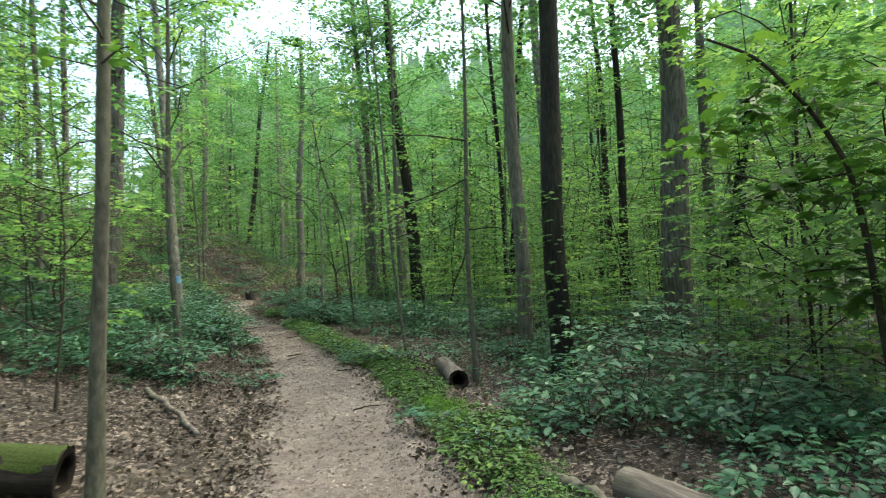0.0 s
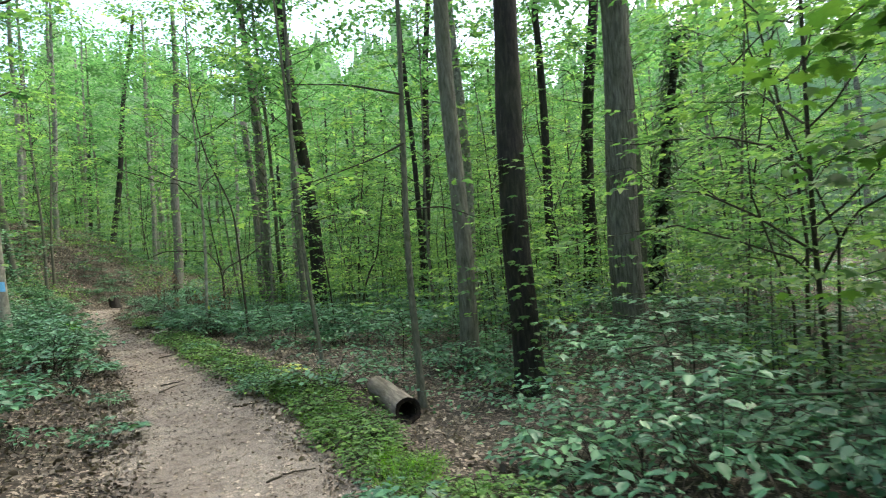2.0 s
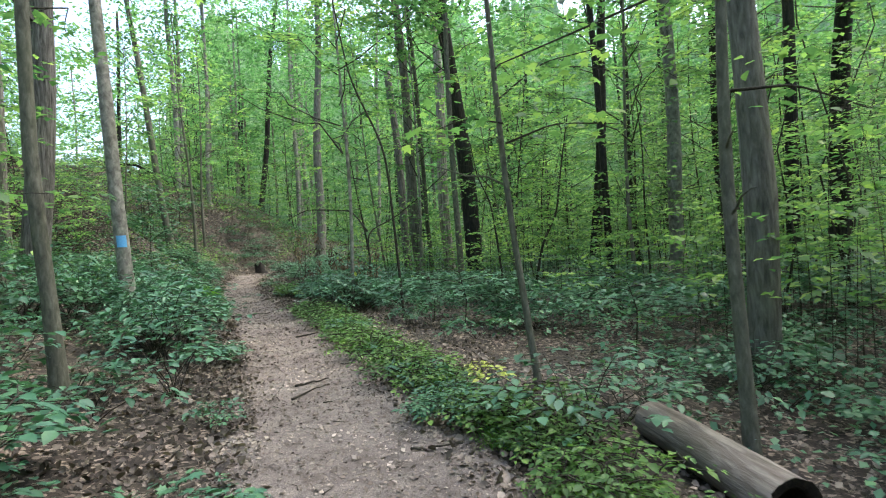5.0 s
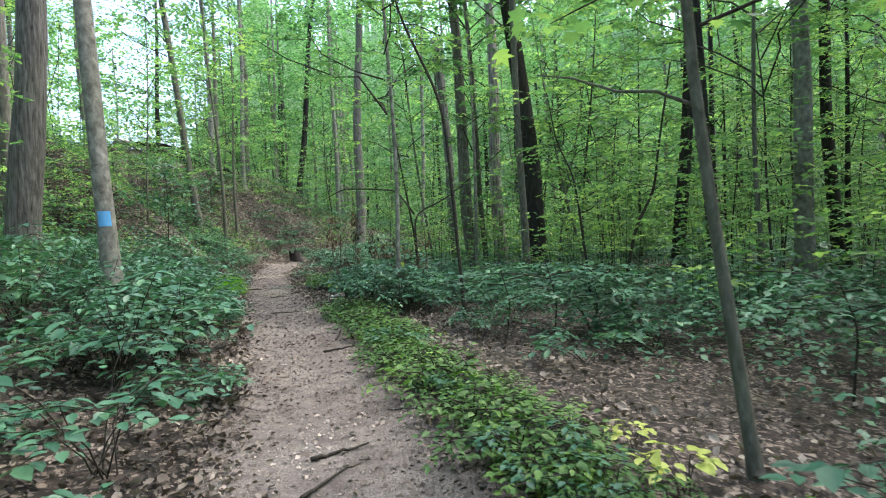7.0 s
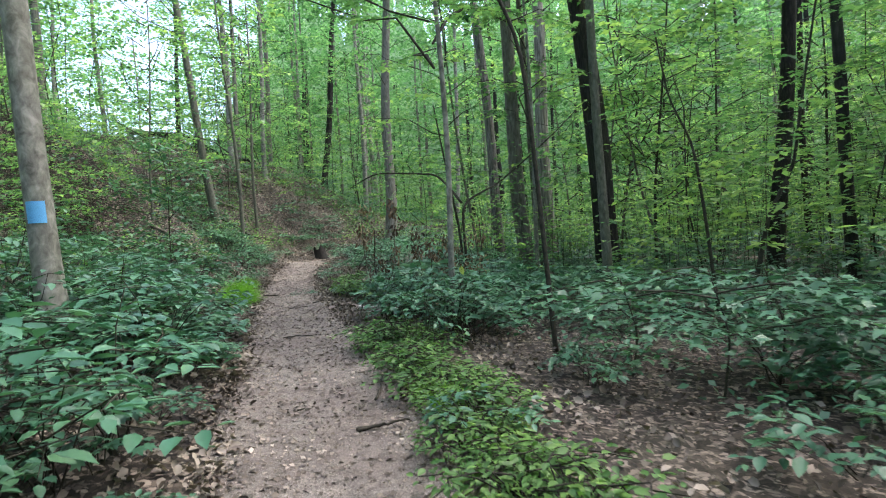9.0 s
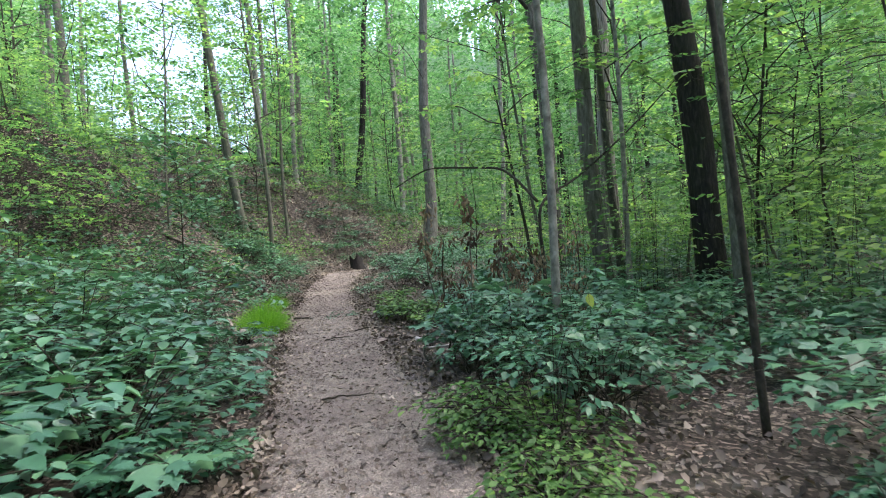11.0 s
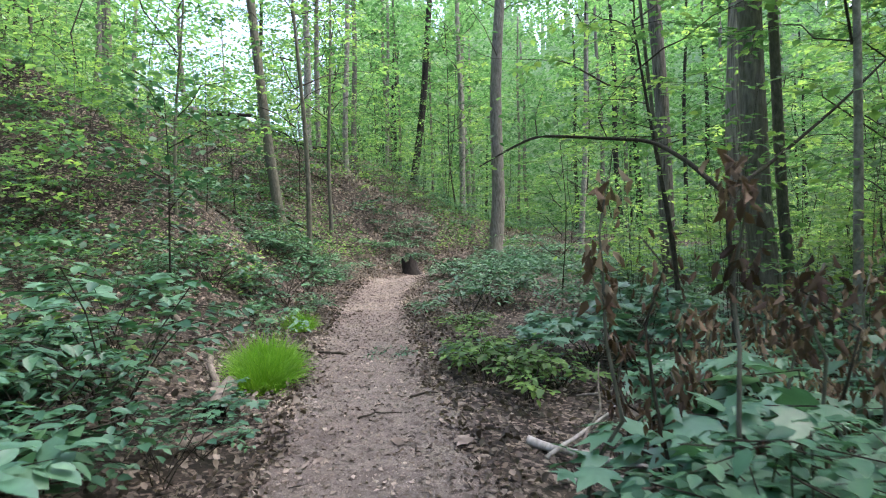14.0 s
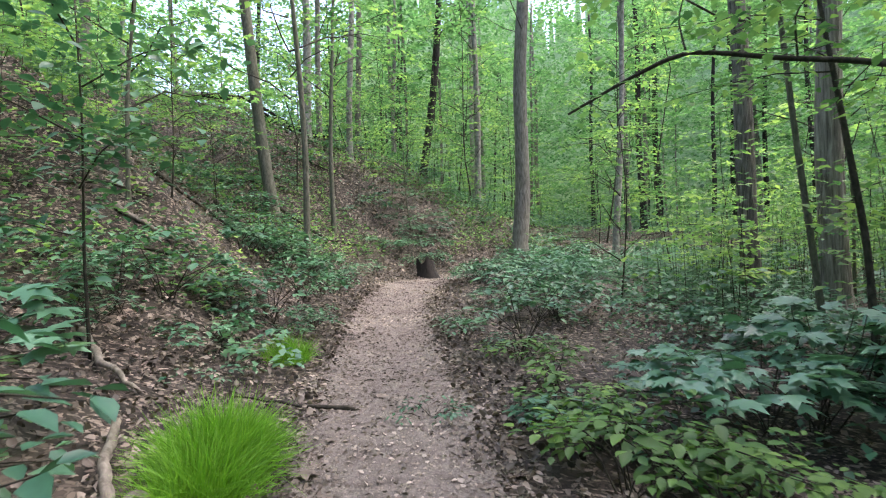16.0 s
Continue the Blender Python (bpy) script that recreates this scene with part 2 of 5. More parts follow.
def ground(x, y):
    x, y = np.asarray(x, float), np.asarray(y, float)
    d = trail_x(y) - x
    level = np.interp(y, LEVEL_Y, LEVEL_Z)
    level = np.minimum(level, 0.6) + np.maximum(level - 0.6, 0) * np.clip((-11.63 - x) / 4.97, 0, 1)
    steep, crest = np.interp(y, STEEP_Y, STEEP_K), np.interp(y, STEEP_Y, CREST_Z)
    ramp = np.where(d > 0, d - 1.3, -5)
    ramp = np.log1p(np.exp(np.clip(ramp * 3, -30, 30))) / 3
    up = steep * np.where(ramp > 25, 25, ramp)
    up = crest * np.tanh(up / crest * 0.9) / 0.93 + 0.03 * np.clip(d - 14, 0, 60)
    right = np.clip(-d - 1.5, 0, 30)
    low = level * (1 - 0.75 * np.clip(right / 8, 0, 1) * (level > 0)) - np.interp(y, (5, 8, 13, 18), (0.045, 0.1, 0.1, 0.045)) * np.clip(right, 0, 4) - 0.045 * np.clip(right - 4, 0, 3)
    low = low - 0.22 * np.exp(-((x - 0.7) / 1.5) ** 2 - ((y - 9.8) / 2.2) ** 2)
    off = np.clip((np.abs(d) - 0.7) / 0.8, 0, 1)
    bumps = off * (0.05 * wave(x, y, 1.1, 1.0) + 0.12 * wave(x, y, 4.3, 2.0)) + 0.012 * wave(x, y, 0.6, 5.0)
    dish = -0.05 * np.exp(-(d / 0.6) ** 4)
    return low + np.where(d > 0, up, 0) + bumps + dish


# ---- builders ----
def mesh_of(name, verts, faces, material_, smooth=False):
    """A mesh from arrays of vertices and of triangles or quads."""
    verts, faces = np.asarray(verts, np.float32), np.asarray(faces, np.int32)
    me = bpy.data.meshes.new(name)
    k = faces.shape[1]
    me.vertices.add(len(verts))
    me.vertices.foreach_set("co", verts.ravel())
    me.loops.add(faces.size)
    me.loops.foreach_set("vertex_index", faces.ravel())
    me.polygons.add(len(faces))
    me.polygons.foreach_set("loop_start", np.arange(0, faces.size, k, dtype=np.int32))
    if smooth:
        me.polygons.foreach_set("use_smooth", np.ones(len(faces), bool))
    me.update(calc_edges=True)
    me.materials.append(material_)
    return me


def part(name, me, parent, label=""):
    ob = new(name, me)
    ob.parent = parent
    return tagged(ob, label)


def thing(name, m, label, category, group="", kind=""):
    ob = new(name)
    ob.matrix_world = m
    ob.empty_display_size = 0.2
    return tagged(ob, label, category, group, kind)


class Pile:
    """Gathers pieces of one mesh."""

    def __init__(self):
        self.v, self.f, self.n = [], [], 0

    def add(self, v, f):
        self.v.append(np.asarray(v, np.float32))
        self.f.append(np.asarray(f, np.int32) + self.n)
        self.n += len(v)

    def mesh(self, name, material_, smooth=False):
        return mesh_of(name, np.concatenate(self.v), np.concatenate(self.f), material_, smooth)


def tube(points, radii, sides=8, rough=0.0, rng=None, caps=True):
    """Quads round a bent, tapering stem."""
    p, r = np.asarray(points, float), np.asarray(radii, float)
    t = np.gradient(p, axis=0)
    t /= np.linalg.norm(t, axis=1)[:, None] + 1e-9
    ref = np.array([1.0, 0, 0]) if abs(t[0][0]) < 0.8 else np.array([0, 1.0, 0])
    u = np.cross(t, ref)
    u /= np.linalg.norm(u, axis=1)[:, None] + 1e-9
    w = np.cross(t, u)
    a = np.arange(sides) / sides * 2 * np.pi
    rr = np.repeat(r[:, None], sides, 1)
    if rough and rng is not None:
        rr = rr * (1 + rough * rng.normal(size=rr.shape))
    ring = p[:, None] + rr[..., None] * (np.cos(a)[None, :, None] * u[:, None] + np.sin(a)[None, :, None] * w[:, None])
    n = len(p)
    i, j = np.meshgrid(np.arange(n - 1), np.arange(sides), indexing="ij")
    k = (j + 1) % sides
    f = np.stack([i * sides + j, i * sides + k, (i + 1) * sides + k, (i + 1) * sides + j], -1).reshape(-1, 4)
    v = ring.reshape(-1, 3)
    if caps:
        v = np.concatenate([v, p[:1], p[-1:]])
        c0, c1, s = n * sides, n * sides + 1, np.arange(0, sides, 2)
        f = np.concatenate([f, np.stack([(s + 2) % sides, (s + 1) % sides, s, s * 0 + c0], -1) if sides % 2 == 0 else f[:0],
                            np.stack([s, s + 1, (s + 2) % sides, s * 0 + c1 - (n * sides) + n * sides], -1)
                            + np.array([(n - 1) * sides] * 3 + [0]) if sides % 2 == 0 else f[:0]])
    return v, f


# leaf outlines: along y from the stalk, one unit long
DIAMOND = (np.array([(0, 0, 0), (0.34, 0.48, 0.07), (0, 1, -0.06), (-0.34, 0.48, 0.07)]), np.array([(0, 1, 2, 3)]))
OVATE = (np.array([(0, 0, 0), (0.27, 0.25, 0.05), (0.3, 0.5, 0.05), (0.17, 0.8, 0.0), (0, 1.0, -0.1), (-0.17, 0.8, 0.0), (-0.3, 0.5, 0.05),
                   (-0.27, 0.25, 0.05), (0, 0.35, -0.02), (0, 0.7, -0.02)]),
         np.array([(0, 1, 2, 8), (8, 2, 3, 9), (9, 3, 4, 4), (0, 8, 6, 7), (8, 9, 5, 6), (9, 4, 5, 5)]))
SIMPLE = (np.array([(0, 0, 0), (0.27, 0.28, 0.06), (0.25, 0.62, 0.05), (0, 1, -0.09), (-0.25, 0.62, 0.05), (-0.27, 0.28, 0.06)]),
          np.array([(0, 1, 2, 3), (0, 3, 4, 5)]))
LOBED = (np.array([(0, 0, 0), (0.25, 0.05, 0.02), (0.5, 0.22, -0.03), (0.3, 0.38, 0.03), (0.56, 0.68, -0.05), (0.2, 0.62, 0.03), (0, 1.0, -0.08),
                   (-0.2, 0.62, 0.03), (-0.56, 0.68, -0.05), (-0.3, 0.38, 0.03), (-0.5, 0.22, -0.03), (-0.25, 0.05, 0.02), (0, 0.4, 0.0)]),
         np.array([(0, 1, 2, 3), (0, 3, 12, 12), (12, 3, 4, 5), (12, 5, 6, 7), (12, 7, 8, 9), (0, 12, 9, 9), (0, 9, 10, 11)]))
CURLED = (np.array([(0, 0, 0), (0.36, 0.3, 0.16), (0.3, 0.75, 0.2), (0, 1, 0.05), (-0.3, 0.75, 0.14), (-0.36, 0.3, 0.2), (0, 0.5, -0.02)]),
          np.array([(0, 1, 2, 6), (6, 2, 3, 4), (0, 6, 4, 5)]))
BLADE = (np.array([(-0.008, 0, 0), (0.008, 0, 0), (0.007, 0.55, 0.07), (0, 1, -0.22), (-0.007, 0.55, 0.07)]), np.array([(0, 1, 2, 4), (4, 2, 3, 3)]))


TRILOBE = (np.array([(0, 0, 0), (0.54, 0.42, -0.03), (0.2, 0.52, 0.05), (0, 1, -0.08), (-0.2, 0.52, 0.05), (-0.54, 0.42, -0.03)]),
           np.array([(0, 1, 2), (0, 2, 3), (0, 3, 4), (0, 4, 5)]))


def tri(shape):
    """The outline's faces as triangles."""
    v, q = shape
    t = [(a, b, c) for a, b, c, d in q] + [(a, c, d) for a, b, c, d in q if c != d]
    return v, np.array(t)


def leaves(pile, shape, at, ahead, up, size):
    """One leaf at every place: ahead is the way of its tip, up the side that it turns to the sky."""
    v, f = shape
    at, ahead, up = (np.asarray(q, float) for q in (at, ahead, up))
    y = ahead / (np.linalg.norm(ahead, axis=1)[:, None] + 1e-9)
    x = np.cross(y, up)
    x /= np.linalg.norm(x, axis=1)[:, None] + 1e-9
    z = np.cross(x, y)
    size = np.broadcast_to(np.asarray(size, float), (len(at),))
    w = v[None] * size[:, None, None]
    out = at[:, None] + w[..., :1] * x[:, None] + w[..., 1:2] * y[:, None] + w[..., 2:] * z[:, None]
    idx = f[None] + (np.arange(len(at)) * len(v))[:, None, None]
    pile.add(out.reshape(-1, 3), idx.reshape(-1, f.shape[1]))


def around(rng, n, flat=0.35):
    """Random ways, mostly level, and upward faces for them."""
    a = rng.uniform(0, 2 * np.pi, n)
    ahead = np.stack([np.cos(a), np.sin(a), rng.normal(-0.2, flat, n)], 1)
    up = np.stack([rng.normal(0, flat, n), rng.normal(0, flat, n), np.ones(n)], 1)
    return ahead, up


def curve(a, b, sag, rng, n=6, wob=0.03):
    """A bent line from a to b."""
    a, b = np.asarray(a, float), np.asarray(b, float)
    t = np.linspace(0, 1, n)[:, None]
    p = a + (b - a) * t
    p[:, 2] += sag * 4 * (t * (1 - t))[:, 0]
    p[1:-1] += rng.normal(0, wob * np.linalg.norm(b - a), (n - 2, 3))
    return p


# ---- ground and trail ----
def spread(lo, hi, step, far):
    inner = np.arange(lo, hi + step / 2, step)
    outer = np.array([2, 5, 10, 20, 40, 80, 160, 320]) * far / 320
    return np.concatenate([lo - outer[::-1], inner, hi + outer])


gx, gy = spread(-24, 18, 0.3, 500), spread(-6, 52, 0.3, 500)
X, Y = np.meshgrid(gx, gy, indexing="ij")
Z = ground(X, Y)
nx, ny = X.shape
i, j = np.meshgrid(np.arange(nx - 1), np.arange(ny - 1), indexing="ij")
quads = np.stack([i * ny + j, (i + 1) * ny + j, (i + 1) * ny + j + 1, i * ny + j + 1], -1).reshape(-1, 4)
forest_floor = tagged(new("ground", mesh_of("ground", np.stack([X, Y, Z], -1).reshape(-1, 3), quads, SOIL, True)),
                      "dark brown leaf mould of a wooded slope", "ground", kind="structure")

ys = np.arange(-8, 37, 0.11)
us = np.linspace(-1, 1, 15)
broad = np.interp(ys, (5, 9, 11.5, 14), (0.95, 0.92, 0.8, 0.68))
broad_r = np.interp(ys, (5, 9, 11.5, 14), (1.08, 1.02, 0.88, 0.68))
wide_l = broad + 0.12 * wave(ys, ys * 0, 0.9, 1.3) + 0.06 * wave(ys, ys * 0, 0.25, 4.0) + 0.05 * wave(ys, ys * 0 + 3, 0.11, 2.0)
wide_r = broad_r + 0.12 * wave(ys, ys * 0 + 9, 0.8, 2.9) + 0.06 * wave(ys, ys * 0, 0.3, 7.0) + 0.05 * wave(ys, ys * 0 + 5, 0.12, 6.0)
U = np.where(us[None] < 0, us[None] * wide_l[:, None], us[None] * wide_r[:, None])
PX, PY = trail_x(ys)[:, None] + U, np.repeat(ys[:, None], len(us), 1) + 0.28 * U
PZ = ground(PX, PY) + 0.035 * (1 - np.abs(us[None]) ** 3) - 0.02 * (np.abs(us[None]) > 0.98) + 0.006 * wave(PX, PY, 0.16, 3.0) + 0.004
i, j = np.meshgrid(np.arange(len(ys) - 1), np.arange(len(us) - 1), indexing="ij")
k = len(us)
quads = np.stack([i * k + j, i * k + j + 1, (i + 1) * k + j + 1, (i + 1) * k + j], -1).reshape(-1, 4)
tagged(new("path", mesh_of("path", np.stack([PX, PY, PZ], -1).reshape(-1, 3), quads, TRAIL, True)),
       "trodden tan earth footpath strewn with bits of leaf", "path", kind="structure")

# the wood goes on beyond: a wall of foliage all round, lower above the slope
az = np.linspace(-math.pi, math.pi, 2001)
rag = np.random.default_rng(4)
top = 37 + 4 * np.sin(az * 11) + 3 * np.sin(az * 29 + 1) + 2 * np.sin(az * 77 + 2) + rag.normal(0, 1.6, len(az))
top = top * (1 - 0.74 * np.exp(-((az + 0.62) / 0.17) ** 2)) + rag.normal(0, 1.0, len(az))
rim = np.stack([-5 + 84 * np.sin(az), 18 + 84 * np.cos(az)], 1)
base = ground(rim[:, 0], rim[:, 1]) - 1
lv = np.concatenate([np.column_stack([rim, base]), np.column_stack([rim * 1.0, base + top * 0.5]), np.column_stack([rim, base + top])])
m = len(az)
lf = [(r * m + k, r * m + k + 1, (r + 1) * m + k + 1, (r + 1) * m + k) for r in range(2) for k in range(m - 1)]
tagged(new("backdrop", mesh_of("backdrop", lv, lf, FAR_GREEN, True)), "green wall of the farthest trees with haze painted in", "backdrop", kind="structure")


# ---- trees ----
def crown_mesh(seed, low, high, reach, sprays, per, size, mat, branch_mat, shape=DIAMOND, flatness=0.12, level=(0.05, 0.5), tilt=0.35):
    """Limbs that leave a stem between two heights and the layered sprays of leaves on them."""
    rng = np.random.default_rng(seed)
    wood, green = Pile(), Pile()
    for s in range(sprays):
        z = low + (high - low) * rng.random() ** 0.9
        t = (z - low) / (high - low)
        a = rng.uniform(0, 2 * np.pi)
        far = reach * (1 - 0.55 * t) * rng.uniform(0.35, 1.0)
        tip = np.array([math.cos(a) * far, math.sin(a) * far, z + far * rng.uniform(level[0], level[1])])
        line = curve((0, 0, max(z - 0.3 * far, low * 0.8)), tip, 0.06 * far, rng, 5)
        wood.add(*tube(line, np.linspace(0.005 + 0.005 * far, 0.003, len(line)), 3, caps=False))
        n = int(per * rng.uniform(0.6, 1.4))
        along = rng.uniform(0.3, 1.12, n)
        c = line[0] + (tip - line[0]) * along[:, None]
        w = 0.085 * reach * rng.uniform(0.6, 1.3)
        off = rng.normal(0, 1, (n, 3)) * np.array([w, w, w * flatness + 0.025])
        ahead, up = around(rng, n, tilt)
        leaves(green, shape, c + off, ahead, up, size * rng.uniform(0.6, 1.25, n))
    return wood.mesh("branchwork", branch_mat), green.mesh("crown", mat)


def fan(green, wood, rng, start, way, long_, n, size, shape):
    """A twig with two level rows of leaves."""
    way = way / np.linalg.norm(way)
    side = np.array((-way[1], way[0], 0.0))
    t = np.concatenate([np.repeat(np.linspace(0.15, 0.95, (n - 1) // 2), 2), [1.0]])
    sign = np.where(np.arange(len(t)) % 2 == 0, 1.0, -1.0)
    sign[-1] = 0
    at = start + way * (t * long_)[:, None] + np.array((0, 0, -0.1 * long_)) * (t * t)[:, None] + rng.normal(0, 0.02, (len(t), 3))
    ahead = way * 0.6 + side * sign[:, None] * 0.85 + np.array((0, 0, -0.14)) + rng.normal(0, 0.2, (len(t), 3))
    up = np.array((0, 0, 1.0)) + rng.normal(0, 0.2, (len(t), 3))
    leaves(green, shape, at + side * (sign * 0.02)[:, None], ahead, up, size * rng.uniform(0.65, 1.2, len(t)) * (0.75 + 0.35 * np.sin(np.pi * t)))
    wood.add(*tube([start, start + way * long_ * 0.9 + np.array((0, 0, -0.08 * long_))], (0.004, 0.002), 3, caps=False))


def layered_crown(seed, low, high, reach, limbs, fans, per, long_, size, mat, shape):
    """Limbs of a shade-grown tree, each a nearly level layer of leafy twigs."""
    rng = np.random.default_rng(seed)
    wood, green = Pile(), Pile()
    for s in range(limbs):
        z = low + (high - low) * (s + rng.random()) / limbs
        t = (z - low) / (high - low)
        a = 2.4 * s + rng.normal(0, 0.5)
        far = reach * (1 - 0.5 * t) * rng.uniform(0.4, 1.0)
        tip = np.array([math.cos(a) * far, math.sin(a) * far, z + far * rng.uniform(-0.04, 0.22)])
        line = curve((0, 0, max(z - 0.3 * far, low * 0.75)), tip, 0.09 * far, rng, 6, 0.045)
        wood.add(*tube(line, np.linspace(0.006 + 0.005 * far, 0.003, len(line)), 4, caps=False))
        ahead = tip - line[0]
        ahead[2] = 0
        ahead /= np.linalg.norm(ahead)
        for k in range(fans):
            f = 1.0 if k == 0 else rng.uniform(0.3, 0.98)
            start = np.array([np.interp(f, np.linspace(0, 1, len(line)), line[:, c]) for c in range(3)])
            turn = 0.0 if k == 0 else (1 if k % 2 else -1) * rng.uniform(0.5, 1.3)
            way = np.array((ahead[0] * math.cos(turn) - ahead[1] * math.sin(turn), ahead[0] * math.sin(turn) + ahead[1] * math.cos(turn), rng.normal(-0.02, 0.08)))
            fan(green, wood, rng, start, way, long_ * rng.uniform(0.6, 1.25), per, size, shape)
    return wood.mesh("branchwork", TWIG), green.mesh("crown", mat)


Q = DIAMOND
CANOPY = [crown_mesh(10 + s, 8.0, 17.0, 4.6, 26, 70, 0.21, LEAF_HIGH, TWIG, Q, 0.2, (0.02, 0.3), 0.28) for s in range(3)]
FAR_CROWN = [crown_mesh(70 + s, 6.0, 18.0, 4.6, 16, 26, 0.42, LEAF_HIGH, TWIG, Q, 0.2, (0.02, 0.3), 0.28) for s in range(3)]
MIDDLE = [layered_crown(30 + s, 1.9, 8.5, 3.0, 24, 6, 11, 0.7, 0.15, LEAF_MID, TRILOBE) for s in range(4)]
MIDDLE_FAR = [layered_crown(40 + s, 1.9, 8.5, 3.0, 22, 5, 9, 0.75, 0.19, LEAF_MID, Q) for s in range(4)]
YOUNG = [layered_crown(50 + s, 0.9, 4.2, 1.6, 15, 5, 11, 0.45, 0.105, LEAF_MID, TRILOBE) for s in range(3)]
BARKS = dict(dark=BARK_BACKLIT, ridged=BARK_RIDGED, grey=BARK_GREY, pale=BARK_PALE, smooth=BARK_SMOOTH, peel=BARK_PEEL, snag=BARK_RIDGED,
             ivy=BARK_BACKLIT, blaze=BARK_PALE)
LOOKS = dict(dark="tall tree with dark brown bark, blackened to paint its backlit look", ridged="large tree with deeply ridged grey-brown bark",
             grey="tall straight tree with dull grey bark", pale="slender tree with smooth pale grey bark",
             smooth="thin young tree with smooth olive-grey bark", peel="tree with pale bark peeling in long strips",
             snag="dead standing trunk with its top broken off", ivy="dead trunk wrapped in dark green ivy",
             blaze="pale smooth tree with a blue paint blaze")
tree_rng = np.random.default_rng(7)


def trunk_mesh(r, lean, high, bend, mat, sides, rng, top=0.35, flare=0.35):
    n = 16
    z = np.concatenate([[-0.25, 0.0, 0.15, 0.4], np.linspace(0.9, high, n)])
    x = lean[0] * z + bend * np.sin(z * 0.55 + rng.uniform(0, 6)) * np.clip(z / 2, 0, 1)
    y = lean[1] * z + bend * np.sin(z * 0.47 + rng.uniform(0, 6)) * np.clip(z / 2, 0, 1)
    rad = r * (1 - (1 - top) * np.clip(z / high, 0, 1)) * (1 + flare * np.exp(-np.clip(z, 0, 9) / 0.22))
    p = Pile()
    p.add(*tube(np.stack([x, y, z], 1), rad, sides, 0.035, rng))
    return p.mesh("trunk", mat, True), np.stack([x, y, z], 1)


def tree(x, y, r, lx=0.0, ly=0.0, kind="dark", high=None, crown="auto", bend=None):
    """A standing tree; lx and ly are how far it leans for each metre of height."""
    rng = tree_rng
    big = r > 0.085
    high = high or (17.0 if big else 10.5)
    if kind in ("snag", "ivy"):
        high = high if high < 15 else 9.0
    bend = (0.02 + 0.25 * r if big else 0.06) if bend is None else bend
    z = float(ground(x, y))
    t = thing("tree", pose(x, y, z), LOOKS[kind], "tree", "forest trees")
    me, line = trunk_mesh(r, (lx, ly), high, bend, BARKS[kind], 14 if r > 0.1 else 9, rng, 0.8 if kind == "snag" else 0.45 if big else 0.2)
    part("trunk", me, t)
    if kind == "snag" or crown == "none":
        for h in rng.uniform(1.8, 4.2, 3):
            a, n = rng.uniform(0, 6.3), rng.uniform(0.25, 0.9)
            foot = np.array([np.interp(h, line[:, 2], line[:, c]) for c in range(3)])
            p = Pile()
            p.add(*tube(curve(foot, foot + np.array((math.cos(a) * n, math.sin(a) * n, 0.35 * n)), 0.03, rng, 5), np.linspace(0.012, 0.005, 5), 6, 0.05, rng))
            part("branch", p.mesh("branch", BARKS[kind], True), t)
        return t
    if kind == "ivy":
        p, m = Pile(), 1500
        zz = rng.uniform(0.2, high, m)
        a = rng.uniform(0, 2 * np.pi, m)
        c = np.stack([np.interp(zz, line[:, 2], line[:, 0]), np.interp(zz, line[:, 2], line[:, 1]), zz], 1)
        d = np.stack([np.cos(a), np.sin(a), 0 * a], 1)
        leaves(p, tri(OVATE), c + d * (r + rng.uniform(0, 0.22, m))[:, None], d + np.array([0, 0, -0.8]), d + np.array([0, 0, 0.6]), 0.17)
        part("ivy_leaves", p.mesh("ivy_leaves", IVY), t, "dark glossy ivy leaves")
        return t
    source = FAR_CROWN if crown == "far" else CANOPY if big else MIDDLE_FAR if y > 25 else MIDDLE
    branches, green = source[int(rng.integers(len(source)))]
    turn = rng.uniform(0, 360)
    mid = 8.5 if big else 6.5
    rise = 0 if big else 2.0
    ox, oy = np.interp(mid, line[:, 2], line[:, 0]), np.interp(mid, line[:, 2], line[:, 1])
    for name, m in (("branchwork", branches), ("crown", green)):
        ob = part(name, m, t)
        tagged(ob, kind="stuff" if name == "branchwork" else "")
        ob.matrix_local = pose(ox, oy, rise, 0, 0, turn)
    return t


tree(2.07, 10.26, 0.213, -0.0, -0.033, "dark")
tree(5.85, 14.06, 0.379, 0.007, -0.035, "ridged")
tree(8.46, 21.58, 0.266, 0.074, -0.048, "dark")
tree(8.95, 18.78, 0.196, 0.007, -0.035, "smooth")
tree(9.51, 19.05, 0.219, 0.156, -0.065, "ivy")
tree(0.47, 10.25, 0.056, 0.005, -0.007, "smooth", crown="none")
tree(1.7, 12.41, 0.171, 0.005, -0.007, "grey")
tree(-2.52, 26.2, 0.089, -0.037, 0.012, "smooth")
tree(-1.02, 24.72, 0.285, -0.063, -0.001, "dark")
tree(-1.55, 21.29, 0.086, -0.002, 0.01, "smooth")
tree(3.08, 25.95, 0.199, 0.097, 0.028, "dark")
tree(2.51, 21.48, 0.104, -0.018, 0.014, "dark")
tree(3.96, 20.58, 0.192, 0.0, 0.006, "pale")
tree(8.38, 27.39, 0.202, -0.013, 0.005, "dark")
tree(-0.86, 11.7, 0.036, -0.072, -0.0, "smooth", crown="none")
tree(-10.67, 17.99, 0.277, 0.066, 0.012, "ridged")
tree(-7.28, 15.69, 0.122, -0.063, 0.009, "blaze", bend=0.01)
tree(-5.24, 11.1, 0.074, -0.015, -0.008, "smooth")
tree(-2.69, 4.13, 0.061, 0.063, -0.052, "smooth", crown="none")
tree(-16.88, 37.18, 0.156, -0.014, 0.015, "pale")
tree(-15.34, 37.42, 0.117, 0.02, 0.019, "pale")
